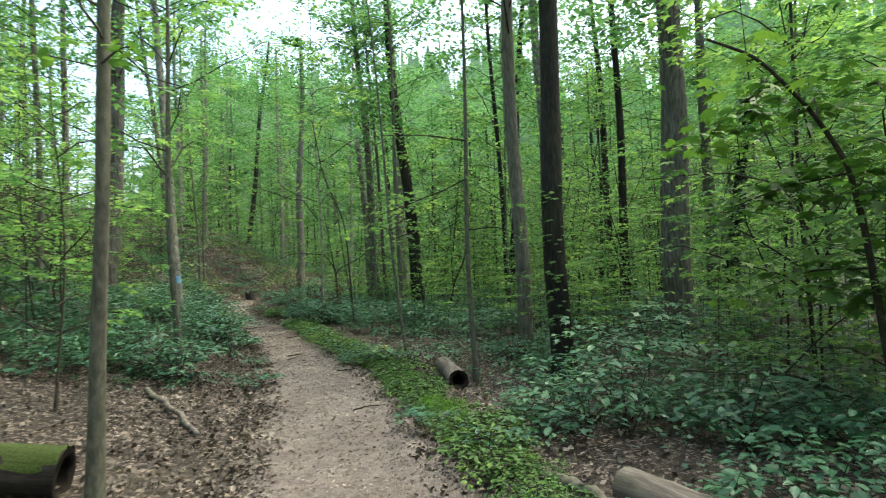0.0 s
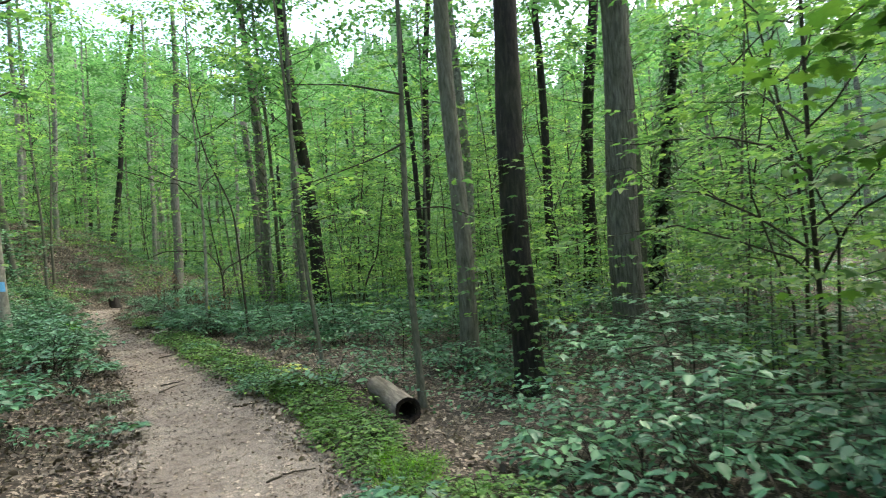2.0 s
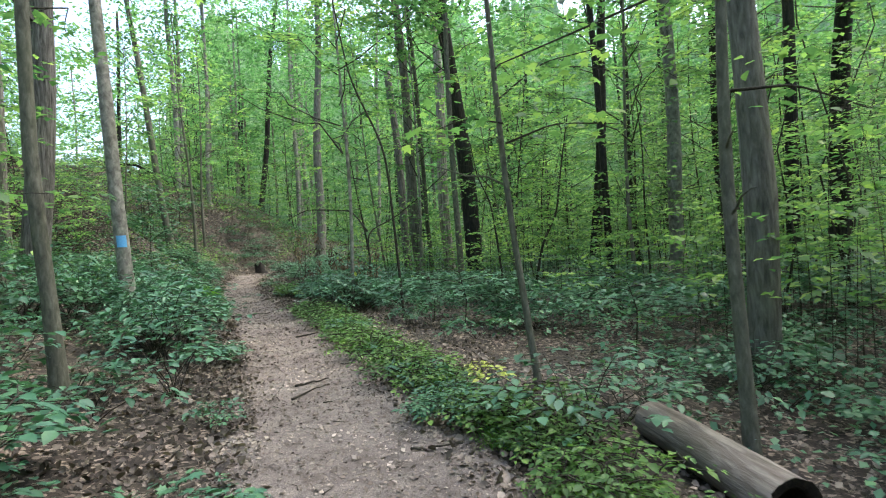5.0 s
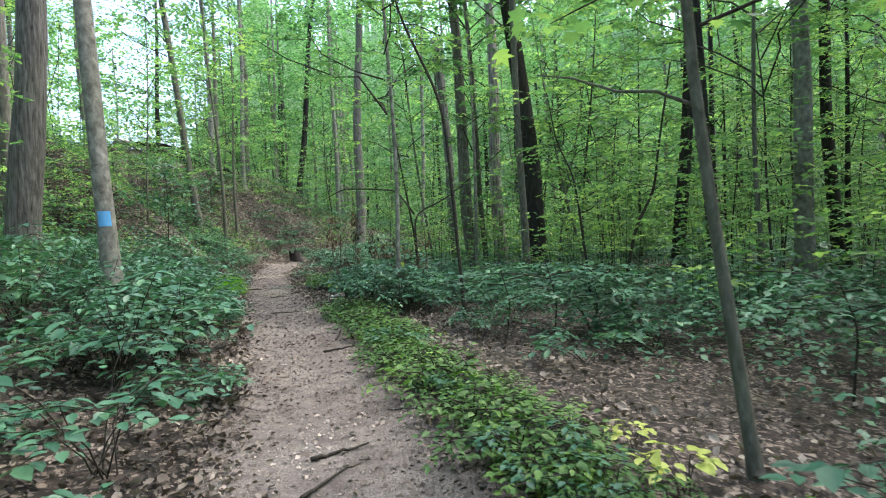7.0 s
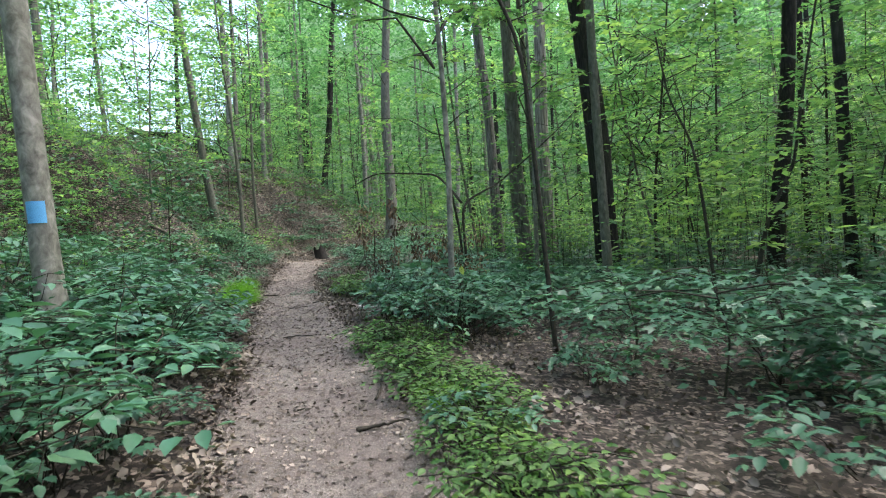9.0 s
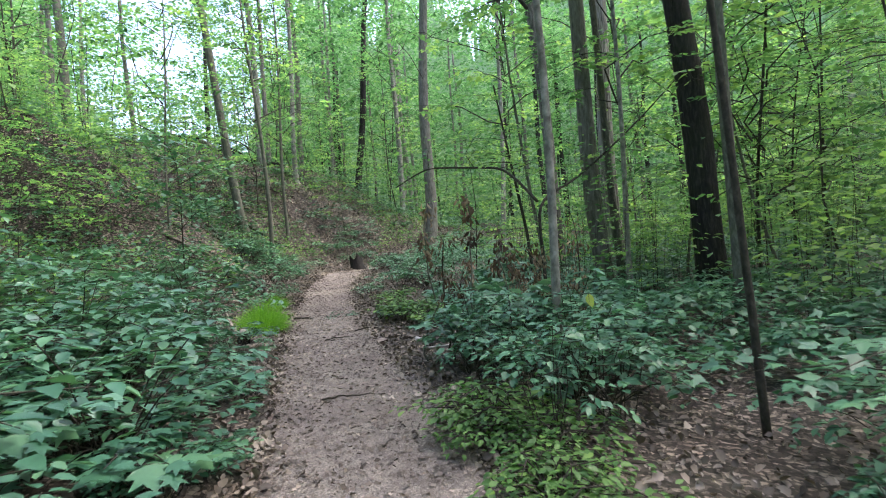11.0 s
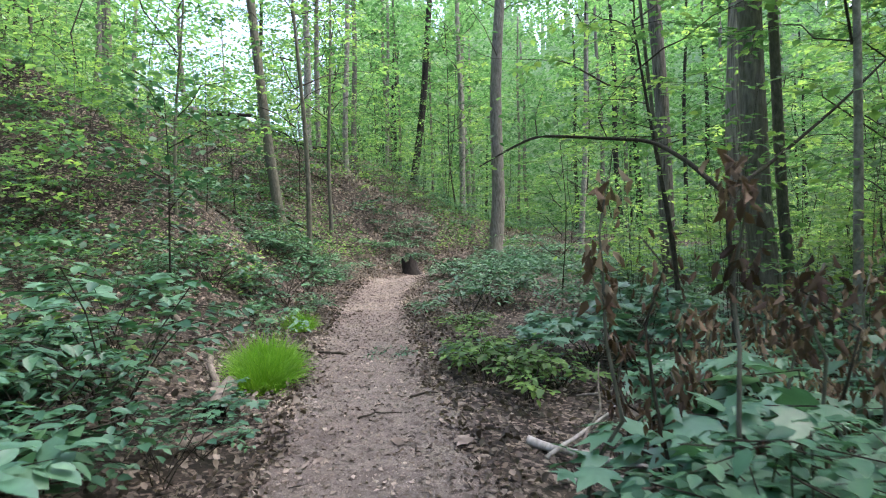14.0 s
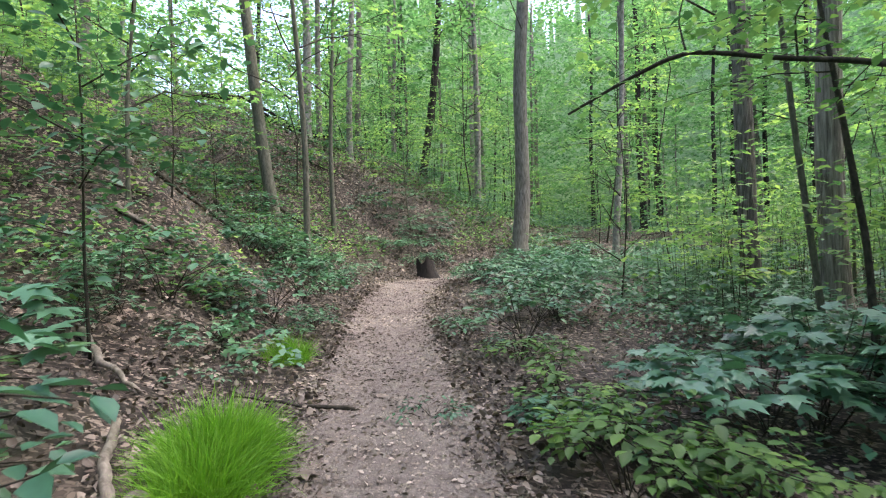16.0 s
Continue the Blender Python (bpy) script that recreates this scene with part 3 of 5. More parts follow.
tree(-15.26, 45.5, 0.211, 0.115, 0.037, "dark")
tree(-9.31, 37.58, 0.264, 0.039, 0.015, "grey")
tree(-3.96, 18.49, 0.045, -0.001, 0.017, "pale")
tree(-3.78, 30.73, 0.18, -0.045, -0.008, "snag")
tree(-2.03, 31.9, 0.274, -0.007, 0.001, "peel")
tree(-2.91, 25.92, 0.2, -0.038, -0.006, "grey")
tree(-2.71, 23.29, 0.053, -0.0, 0.005, "pale")
tree(-14.37, 30.97, 0.154, -0.106, -0.028, "smooth")
tree(-12.23, 28.84, 0.074, -0.034, -0.006, "smooth")
tree(-13.38, 32.24, 0.067, 0.01, 0.006, "smooth")
tree(-18.88, 46.05, 0.171, 0.005, 0.005, "grey")
tree(-18.09, 40.28, 0.13, 0.007, 0.006, "grey")
tree(-11.97, 43.28, 0.15, 0.0, 0.004, "pale")
tree(-6.24, 38.89, 0.115, 0.048, 0.018, "pale")
tree(-4.11, 25.93, 0.041, -0.098, -0.025, "smooth")
tree(5.89, 30.38, 0.106, 0.011, 0.018, "dark")
tree(6.87, 24.27, 0.085, 0.032, 0.009, "dark")
tree(-11.32, 15.98, 0.097, 0.028, -0.051, "grey")
tree(-14.49, 21.95, 0.148, 0.04, -0.051, "grey")
tree(2.18, 18.38, 0.048, 0.013, 0.018, "smooth")
tree(6.54, 20.08, 0.16, -0.004, -0.051, "dark")


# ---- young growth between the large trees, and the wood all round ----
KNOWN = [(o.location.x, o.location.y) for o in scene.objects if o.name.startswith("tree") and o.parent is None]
grow = np.random.default_rng(21)


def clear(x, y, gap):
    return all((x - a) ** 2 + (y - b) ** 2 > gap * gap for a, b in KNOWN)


# pairs of large trunk and camera position; growth between them is left out
SIGHT_LINES = [((2.07, 10.26), (-0.3, 1)), ((5.85, 14), (-0.5, 1.7)), ((5.85, 14), (-1, 4.3)), ((9.5, 19), (-0.7, 2.4)), ((1.7, 12.4), (-1, 4.3)),
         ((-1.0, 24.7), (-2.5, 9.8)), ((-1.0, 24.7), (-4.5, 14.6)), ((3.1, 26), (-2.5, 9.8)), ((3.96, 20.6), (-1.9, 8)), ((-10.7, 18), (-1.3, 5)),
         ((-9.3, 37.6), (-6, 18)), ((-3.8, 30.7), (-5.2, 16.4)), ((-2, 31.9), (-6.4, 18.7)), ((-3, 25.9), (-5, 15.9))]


def off_sight_lines(x, y, gap):
    """True off the sight lines, kept clear so the camera sees the large trunks."""
    for (ax, ay), (bx, by) in SIGHT_LINES:
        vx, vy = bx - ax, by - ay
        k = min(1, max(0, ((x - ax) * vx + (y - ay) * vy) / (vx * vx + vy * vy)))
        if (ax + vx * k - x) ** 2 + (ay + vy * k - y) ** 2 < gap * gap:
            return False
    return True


def sapling(x, y, source, scale, label):
    branches, green = source[int(grow.integers(len(source)))]
    z = float(ground(x, y))
    t = thing("sapling", pose(x, y, z, grow.normal(0, 3), grow.normal(0, 3), grow.uniform(0, 360)), label, "sapling", "forest saplings")
    h = 4.2 if source is YOUNG else 8.5
    # half the stems take the darker twig bark to imitate backlight
    me, line = trunk_mesh(0.016 if source is YOUNG else 0.035, (grow.normal(0, 0.02), grow.normal(0, 0.02)), h, 0.14, TWIG if grow.random() < 0.5 else BARK_SMOOTH, 7, grow, 0.25)
    part("trunk", me, t)
    tagged(part("branchwork", branches, t), kind="stuff")
    part("crown", green, t)
    t.scale = (scale, scale, scale)
    KNOWN.append((x, y))


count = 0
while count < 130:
    # y below zero adds unseen saplings behind the start to shade its right side
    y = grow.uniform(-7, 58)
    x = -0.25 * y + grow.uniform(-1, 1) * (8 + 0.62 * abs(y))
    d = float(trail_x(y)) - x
    if -3.4 < d < 3.2 or not clear(x, y, 1.3) or (d > 5 and grow.random() < 0.62) or not off_sight_lines(x, y, 1.3):
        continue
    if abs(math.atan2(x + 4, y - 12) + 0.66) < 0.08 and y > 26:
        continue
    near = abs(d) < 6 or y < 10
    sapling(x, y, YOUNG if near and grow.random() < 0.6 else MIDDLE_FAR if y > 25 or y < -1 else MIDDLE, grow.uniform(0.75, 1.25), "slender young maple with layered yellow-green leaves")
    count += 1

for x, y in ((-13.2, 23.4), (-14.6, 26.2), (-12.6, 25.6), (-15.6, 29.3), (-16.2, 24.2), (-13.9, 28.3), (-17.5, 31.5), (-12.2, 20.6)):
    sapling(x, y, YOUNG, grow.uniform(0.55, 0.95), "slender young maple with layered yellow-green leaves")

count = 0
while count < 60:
    # here too y below zero adds trees out of view, for their shade
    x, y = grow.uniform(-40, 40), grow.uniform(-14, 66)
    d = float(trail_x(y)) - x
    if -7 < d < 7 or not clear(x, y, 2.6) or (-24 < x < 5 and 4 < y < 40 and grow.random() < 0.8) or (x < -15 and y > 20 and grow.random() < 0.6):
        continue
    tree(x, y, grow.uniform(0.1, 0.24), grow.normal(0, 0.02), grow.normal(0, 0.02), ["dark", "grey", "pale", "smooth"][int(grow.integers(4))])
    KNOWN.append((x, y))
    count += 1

# thin stems with flat sprays of leaves that fill the wood between knee and head height
shrub, shade, shoots = Pile(), Pile(), Pile()
for q in range(2900):
    y = 4 + 48 * grow.random() ** 1.15
    d = grow.choice((-1, -1, -1, 1)) * (4.4 + grow.exponential(8.0))
    if (d > 2 and (y < 9 or 21 < y < 36) and grow.random() < (0.4 if d < 3.0 or y < 9 else 0.05)) or (-6 < d < 0 and y < 15 and grow.random() < 0.6):
        continue
    x = float(trail_x(y)) - d
    if not off_sight_lines(x, y, 0.35):
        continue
    z0 = float(ground(x, y))
    h = 0.4 + 3.0 * grow.random() ** 1.3 if abs(d) > 4.5 else grow.uniform(0.3, 0.9)
    lean = grow.normal(0, 0.25, 2) * h * 0.4
    shoots.add(*tube([(x, y, z0 - 0.05), (x + lean[0] * 0.4, y + lean[1] * 0.4, z0 + h * 0.6), (x + lean[0], y + lean[1], z0 + h)], (0.005, 0.004, 0.002), 3, caps=False))
    for k in range(3):
        n, w = 16, grow.uniform(0.14, 0.32)
        c = np.array((x + lean[0], y + lean[1], z0 + h * (1 - 0.22 * k)))
        off = grow.normal(0, 1, (n, 3)) * np.array((w, w, 0.02)) + np.append(grow.normal(0, 0.22, 2), 0)
        ahead, up = around(grow, n, 0.2)
        # short shoots get the darker leaf colour to paint shade near the ground
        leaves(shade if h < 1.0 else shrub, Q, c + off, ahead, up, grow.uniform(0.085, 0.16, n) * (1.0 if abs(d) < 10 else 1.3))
count = 0
while count < 150:
    y = grow.uniform(8, 60)
    x = -0.28 * y + grow.uniform(-1, 1) * (5 + 0.6 * y)
    d = float(trail_x(y)) - x
    if -4 < d < 4 or not off_sight_lines(x, y, 1.0) or (d > 4 and grow.random() < 0.5):
        continue
    count += 1
    z0, h = float(ground(x, y)), grow.uniform(3.0, 9.5)
    lean = grow.normal(0, 0.09, 2) * h
    crook = grow.normal(0, 0.03, 2) * h
    shoots.add(*tube([(x, y, z0 - 0.05), (x + lean[0] * 0.2 + crook[0], y + lean[1] * 0.2 + crook[1], z0 + h * 0.3), (x + lean[0] * 0.55 - crook[0], y + lean[1] * 0.55 - crook[1], z0 + h * 0.65), (x + lean[0], y + lean[1], z0 + h)], (0.022, 0.018, 0.012, 0.005), 5, caps=False))
    for k in range(7):
        a, far_, up_ = grow.uniform(0, 6.3), grow.uniform(0.5, 1.5), grow.uniform(0.25, 1.0)
        foot = np.array((x + lean[0] * up_, y + lean[1] * up_, z0 + h * up_))
        tip = foot + np.array((math.cos(a) * far_, math.sin(a) * far_, 0.12))
        shoots.add(*tube([foot, (foot + tip) / 2 + np.array((0, 0, 0.06)), tip], (0.008, 0.006, 0.003), 3, caps=False))
        out = (tip - foot) * np.array((1, 1, 0)) / far_
        for w in range(4):
            turn = (0.0, 0.9, -0.9, 1.3)[w] + grow.normal(0, 0.2)
            way = np.array((out[0] * math.cos(turn) - out[1] * math.sin(turn), out[0] * math.sin(turn) + out[1] * math.cos(turn), 0.0))
            fan(shrub, shoots, grow, foot + (tip - foot) * (1.0, 0.6, 0.75, 0.4)[w], way, grow.uniform(0.4, 0.75), 11, 0.14, Q)
tagged(new("understory_foliage", shrub.mesh("understory_foliage", LEAF_MID)), "flat sprays of bright green leaves between the trees", "foliage", kind="stuff")
tagged(new("shade_foliage", shade.mesh("shade_foliage", LEAF_LOW)), "low layered leaf sprays in a darker, cooler green as painted shade", "foliage", kind="stuff")
tagged(new("understory_stems", shoots.mesh("understory_stems", TWIG)), "thin dark stems of young growth", "stems", kind="stuff")

# the far wood
far, dusk = Pile(), Pile()
m = 6200
a = np.where(grow.random(m) < 0.92, grow.uniform(-1.2, 0.95, m), grow.uniform(0, 2 * np.pi, m))
rr = 28 + 52 * grow.random(m) ** 0.9
open_sky = np.exp(-((a + 0.66) / 0.1) ** 2)
thin = grow.random(m) > 0.5 * open_sky
a, rr, m = a[thin], rr[thin], int(thin.sum())
gap = np.exp(-((a + 0.62) / 0.16) ** 2)
tall = np.clip(0.5 * rr, 16, 34) * (1 - 0.4 * gap)
fx, fy = -5 + rr * np.sin(a), 18 + rr * np.cos(a)
fz = ground(fx, fy) + 0.3 + tall * grow.random(m) ** 1.1
each = 27
centre = np.repeat(np.stack([fx, fy, fz], 1), each, 0)
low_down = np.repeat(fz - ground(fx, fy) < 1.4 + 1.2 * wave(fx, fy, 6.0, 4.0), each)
broad_ = np.repeat(rr, each) * 0.017 * np.repeat(grow.uniform(0.6, 1.4, m), each)
centre += grow.normal(0, 1, centre.shape) * np.stack([broad_, broad_, 0.13 * broad_], 1)
ahead, up = around(grow, len(centre), 0.3)
breadth = grow.uniform(0.005, 0.0095, len(centre)) * np.repeat(rr, each)
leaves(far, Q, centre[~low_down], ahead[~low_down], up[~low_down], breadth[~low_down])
# the same far leaves lower down, darkened by material to stand for shade
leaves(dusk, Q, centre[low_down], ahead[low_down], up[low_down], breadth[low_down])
tagged(new("far_wood_undergrowth", dusk.mesh("far_wood_undergrowth", LEAF_LOW)), "lowest foliage of the distant wood in darker green, as painted shade", "foliage", kind="stuff")
tagged(new("far_wood_foliage", far.mesh("far_wood_foliage", LEAF_HIGH)), "dense green foliage of the distant wood", "foliage", kind="stuff")
for q in range(95):
    a, rr = grow.uniform(-1.3, 1.1), grow.uniform(34, 70)
    if abs(a + 0.66) < 0.1 and q % 3:
        continue
    tree(-5 + rr * math.sin(a), 18 + rr * math.cos(a), grow.uniform(0.09, 0.22), grow.normal(0, 0.025), grow.normal(0, 0.025),
         ["grey", "dark", "pale"][q % 3], 18.0, "far")


# ---- undergrowth ----
def herb_arrays(seed, stems, high, reach, size, whorls, shape):
    """A low shade plant: thin stems that fan out, each topped by level layers of leaves."""
    rng = np.random.default_rng(seed)
    wood, green = Pile(), Pile()
    for s in range(stems):
        a = 2.4 * s + rng.normal(0, 0.4)
        far = reach * rng.uniform(0.1, 1) ** 0.7
        tip = np.array([math.cos(a) * far, math.sin(a) * far, high * rng.uniform(0.6, 1.1) * (1 - 0.25 * far / reach)])
        line = curve((rng.normal(0, 0.05), rng.normal(0, 0.05), -0.03), tip, 0.05, rng, 4)
        wood.add(*tube(line, np.linspace(0.006, 0.003, len(line)), 3, caps=False))
        for w in range(whorls):
            turn = a + (w - (whorls - 1) / 2) * 1.5 + rng.normal(0, 0.3)
            way = np.array((math.cos(turn), math.sin(turn), rng.normal(0.0, 0.1)))
            drop = np.array((0, 0, -0.12 * high * (w % 2)))
            fan(green, wood, rng, tip + drop, way, reach * rng.uniform(0.3, 0.6), 7, size, shape)
    return wood, green


def herb_mesh(seed, stems, high, reach, size, whorls, shape, leaf_mat):
    wood, green = herb_arrays(seed, stems, high, reach, size, whorls, shape)
    return wood.mesh("stem_tuft", TWIG), green.mesh("foliage", leaf_mat)


SORTS = [(100, 7, 0.45, 0.45, 0.105, 3), (101, 8, 0.6, 0.5, 0.095, 3), (102, 8, 0.28, 0.42, 0.085, 2), (103, 9, 0.8, 0.6, 0.1, 3), (104, 8, 0.38, 0.42, 0.115, 2)]
HERBS = [herb_mesh(*q, tri(LOBED) if k == 4 else SIMPLE, LEAF_LOW) for k, q in enumerate(SORTS)]
PLAIN = [herb_arrays(s, int(n * 0.75), h, r, z * 1.1, w, Q) for s, n, h, r, z, w in SORTS]
WEEDS = [herb_mesh(110 + s, 14, 0.22, 0.3, 0.055, 3, SIMPLE, LEAF_WEED) for s in range(2)]
sow = np.random.default_rng(5)


def herb(x, y, source, scale, label, name="plant", group="undergrowth plants"):
    stems_, green = source
    t = thing(name, pose(x, y, float(ground(x, y)), 0, 0, sow.uniform(0, 360)), label, "plant", group)
    tagged(part("stem_tuft", stems_, t), kind="stuff")
    part("foliage", green, t)
    t.scale = (scale, scale, scale * sow.uniform(0.8, 1.2))


def bare(x, y, d):
    """How open the leaf litter lies: 0 thickly grown, 1 bare."""
    b = 0.3 + 0.6 * float(wave(x, y, 1.7, 9.0))
    if d > 0.9 and y < 8.3:
        b += 1.0
    if d > 0 and y > 19.5:
        b += 0.55
    if 7 < y < 15.5 and -6.0 < d < -1.3:
        b += 0.45
    if (x - 0.3) ** 2 + (y - 9.0) ** 2 < 2.0:
        b += 1.0
    if 14.5 < y < 18.3 and -3.8 < d < -0.9:
        b += 0.6
    if -2.3 < d < -0.9 and y < 8:
        b += 0.3
    if (x - 1.2) ** 2 + (y - 4.4) ** 2 < 1.2:
        b += 1.0
    if 20 < y < 32 and -4.5 < d < -0.8:
        b += 0.55
    if (x + 4.9) ** 2 + (y - 19.9) ** 2 < 1.1:
        b += 0.7
    return b


spots = []
while len(spots) < 1200:
    y = sow.uniform(1.5, 46)
    d = sow.choice((-1, 1)) * (0.9 + sow.exponential(5.5))
    x = float(trail_x(y)) - d
    if abs(d) < 24 and sow.random() > bare(x, y, d):
        spots.append((abs(d) + 0.12 * y, x, y, d))
spots.sort()
rest = Pile()
for q, (_, x, y, d) in enumerate(spots):
    k, small = int(sow.integers(5)), 0.6 if abs(d) < 1.3 else 1.0
    if q < 300:
        herb(x, y, HERBS[k], small * sow.uniform(0.7, 1.3), "low woodland plant with blue-green leaves on thin stems")
        continue
    a, s = sow.uniform(0, 6.3), sow.uniform(0.8, 1.4)
    turn = np.array([(math.cos(a), -math.sin(a), 0), (math.sin(a), math.cos(a), 0), (0, 0, 1)]) * s
    v = np.concatenate(PLAIN[k][1].v) @ turn.T + np.array((x, y, float(ground(x, y))))
    rest.add(v, np.concatenate(PLAIN[k][1].f))
tagged(new("undergrowth", rest.mesh("undergrowth", LEAF_LOW)), "blue-green undergrowth between the trees", "undergrowth", kind="stuff")
for q in range(110):
    y = sow.uniform(3.5, 17)
    x = float(trail_x(y)) + float(np.interp(y, (5, 9, 11.5, 14), (1.2, 1.14, 1.0, 0.78))) + abs(sow.normal(0, 0.22))
    herb(x, y, WEEDS[q % 2], sow.uniform(0.45, 1.3), "low yellow-green weed at the edge of the footpath", "verge_weed", "verge weeds")

# ground cover farther off, in one mesh
low = Pile()
m = 80000
y = sow.uniform(-4, 62, m)
d = sow.choice((-1, -1, 1), m) * (2.6 + sow.exponential(11.0, m))
x = trail_x(y) - d
keep = (wave(x, y, 1.7, 9.0) < 0.75) & ~((d > 0) & (y > 21) & (y < 46) & (sow.random(m) < 0.55)) & ~((d < -1) & (d > -3) & (y < 14.5) & (y > 6) & (sow.random(m) < 0.4)) & ~((d > 0) & (y < 7.5) & (d < 7)) & (np.abs(d) < 40)
x, y, d = x[keep], y[keep], d[keep]
z = ground(x, y) + sow.uniform(0.03, 0.5, len(x)) * np.clip(np.abs(d) / 3, 0.3, 1)
ahead, up = around(sow, len(x), 0.35)
leaves(low, Q, np.stack([x, y, z], 1), ahead, up, sow.uniform(0.045, 0.1, len(x)) * (1 + np.clip((np.abs(d) - 8) / 16, 0, 1.5)))
tagged(new("ground_cover", low.mesh("ground_cover", LEAF_LOW)), "low green ground cover under the trees", "ground cover", kind="stuff")

# pale young growth on the slope
sprout = Pile()
m = 30000
y, d = sow.uniform(17, 44, m), 2.0 + sow.exponential(6.5, m)
x = trail_x(y) - d
keep = wave(x, y, 2.3, 3.0) > -0.15
x, y = x[keep], y[keep]
ahead, up = around(sow, len(x), 0.25)
leaves(sprout, Q, np.stack([x, y, ground(x, y) + sow.uniform(0.04, 0.45, len(x))], 1), ahead, up, sow.uniform(0.06, 0.13, len(x)))
tagged(new("slope_growth", sprout.mesh("slope_growth", LEAF_MID)), "pale green seedlings scattered over the leafy slope", "ground cover", kind="stuff")

# fallen leaves
fall = Pile()
m = 125000
y = sow.uniform(-1, 46, m)
d = sow.choice((-1, 1), m)
d = d * (0.62 + sow.exponential(3.4, m) * np.where((d > 0) & (y > 19), 1.7, 1.0))
keep = (np.abs(d) < 13) & (y < np.where(d > 0, 46, 30)) & ((d > 0) | (sow.random(m) < 0.75))
y, d = y[keep], d[keep]
m = len(y)
x = trail_x(y) - d
z = ground(x, y) + 0.014 + sow.uniform(0, 0.04, m)
ahead, up = around(sow, m, 0.75)
near = np.abs(d) < 2.4
spot = np.stack([x, y, z], 1)
size = 0.022 + 0.055 * sow.random(m) ** 1.8
leaves(fall, tri(CURLED), spot[near], ahead[near], up[near], size[near])
leaves(fall, tri(Q), spot[~near], ahead[~near], up[~near], size[~near])
m = 16000
y = sow.uniform(20, 42, m)
d = sow.uniform(1.2, 15, m)
x = trail_x(y) - d
ahead, up = around(sow, m, 0.9)
leaves(fall, tri(Q), np.stack([x, y, ground(x, y) + 0.03 + sow.uniform(0, 0.06, m)], 1), ahead, up, sow.uniform(0.035, 0.085, m) * (1 + np.clip((y - 25) / 12, 0, 1.1)))
m = 9000
y = sow.uniform(1, 32, m)
half = np.interp(y, (5, 9, 11.5), (0.93, 0.86, 0.68))
d = sow.choice((-1, 1), m) * (half + sow.normal(0.02, 0.13, m))
x = trail_x(y) - d
ahead, up = around(sow, m, 0.5)
leaves(fall, tri(CURLED), np.stack([x, y, ground(x, y) + 0.022 + sow.uniform(0, 0.015, m)], 1), ahead, up, sow.uniform(0.02, 0.06, m))
tagged(new("leaf_litter", fall.mesh("leaf_litter", LITTER)), "dry curled brown leaves strewn over the forest floor", "leaf litter", kind="stuff")
bits = Pile()
m = 76000
y = sow.uniform(0, 33, m)
side = sow.choice((-1, 1), m) * (1 - sow.random(m) ** 1.5)
d = side * np.interp(y, (5, 9, 11.5, 14), (1.0, 0.97, 0.85, 0.72))
x = trail_x(y) - d
z = ground(x, y) + 0.037 * (1 - np.abs(side) ** 3) + 0.01
ahead, up = around(sow, m, 0.4)
leaves(bits, Q, np.stack([x, y, z], 1), ahead, up, 0.009 + 0.045 * sow.random(m) ** 3.0)
tagged(new("path_debris", bits.mesh("path_debris", CHAFF)), "small broken leaves and chips scattered on the footpath", "leaf litter", kind="stuff")


# ---- things on the forest floor ----
bits_rng = np.random.default_rng(77)


def log_thing(name, a, b, r0, r1, label, mat=DEADWOOD, end_mat=ENDGRAIN, hollow=0.7, lift=0.9, sides=20, moss=False, group=""):
    """A cut piece of trunk lying on the ground from a to b, with a decayed, hollow end at a."""
    rng = bits_rng
    za, zb = float(ground(*a)) + r0 * lift, float(ground(*b)) + r1 * lift
    pa, pb = np.array((a[0], a[1], za)), np.array((b[0], b[1], zb))
    turn = Vector(pb - pa).to_track_quat("Z", "Y").to_matrix()
    t = thing(name, Matrix.Translation(pa) @ turn.to_4x4(), label, "log", group)
    n, long_ = 9, float(np.linalg.norm(pb - pa))
    line = [np.array((0, 0, long_ * k / (n - 1))) + (rng.normal(0, 0.004, 3) if 0 < k < n - 1 else 0) for k in range(n)]
    raised = np.array(turn.transposed() @ Vector((0, 0, r0 * 0.16)))
    p = Pile()
    p.add(*tube(line, np.linspace(r0, r1, n) * (1 + rng.normal(0, 0.008, n)), sides, 0.02, rng, caps=False))
    inner = [line[0], line[0] + (line[1] - line[0]) * 0.15, line[0] + (line[2] - line[0]) * 0.9]
    part("bark", p.mesh("bark", mat, True), t)
    q = Pile()
    q.add(*tube([line[0] - (line[1] - line[0]) * 0.01, line[0], inner[1]], (r0 * 0.99, r0 * hollow, r0 * hollow * 0.9), sides, 0.05, rng, caps=False))
    q.add(*tube([inner[1], inner[2], inner[2] + (line[1] - line[0]) * 0.05], (r0 * hollow * 0.9, r0 * hollow * 0.6, 0.01), sides, 0.05, rng, caps=False))
    part("cut_end", q.mesh("cut_end", end_mat, True), t, "dark hollow rotten end")
    far_end = Pile()
    far_end.add(*tube([line[-1], line[-1] + (line[-1] - line[-2]) * 0.02], (r1 * 0.99, 0.01), sides, 0.0, rng, caps=False))
    part("far_end", far_end.mesh("far_end", mat), t)
    if moss:
        m = Pile()
        m.add(*tube([v + raised for v in line], np.linspace(r0, r1, n) * 0.95, sides, 0.05, rng, caps=False))
        part("moss_cushion", m.mesh("moss_cushion", MOSS, True), t, "green moss growing on the upper side")
    return t


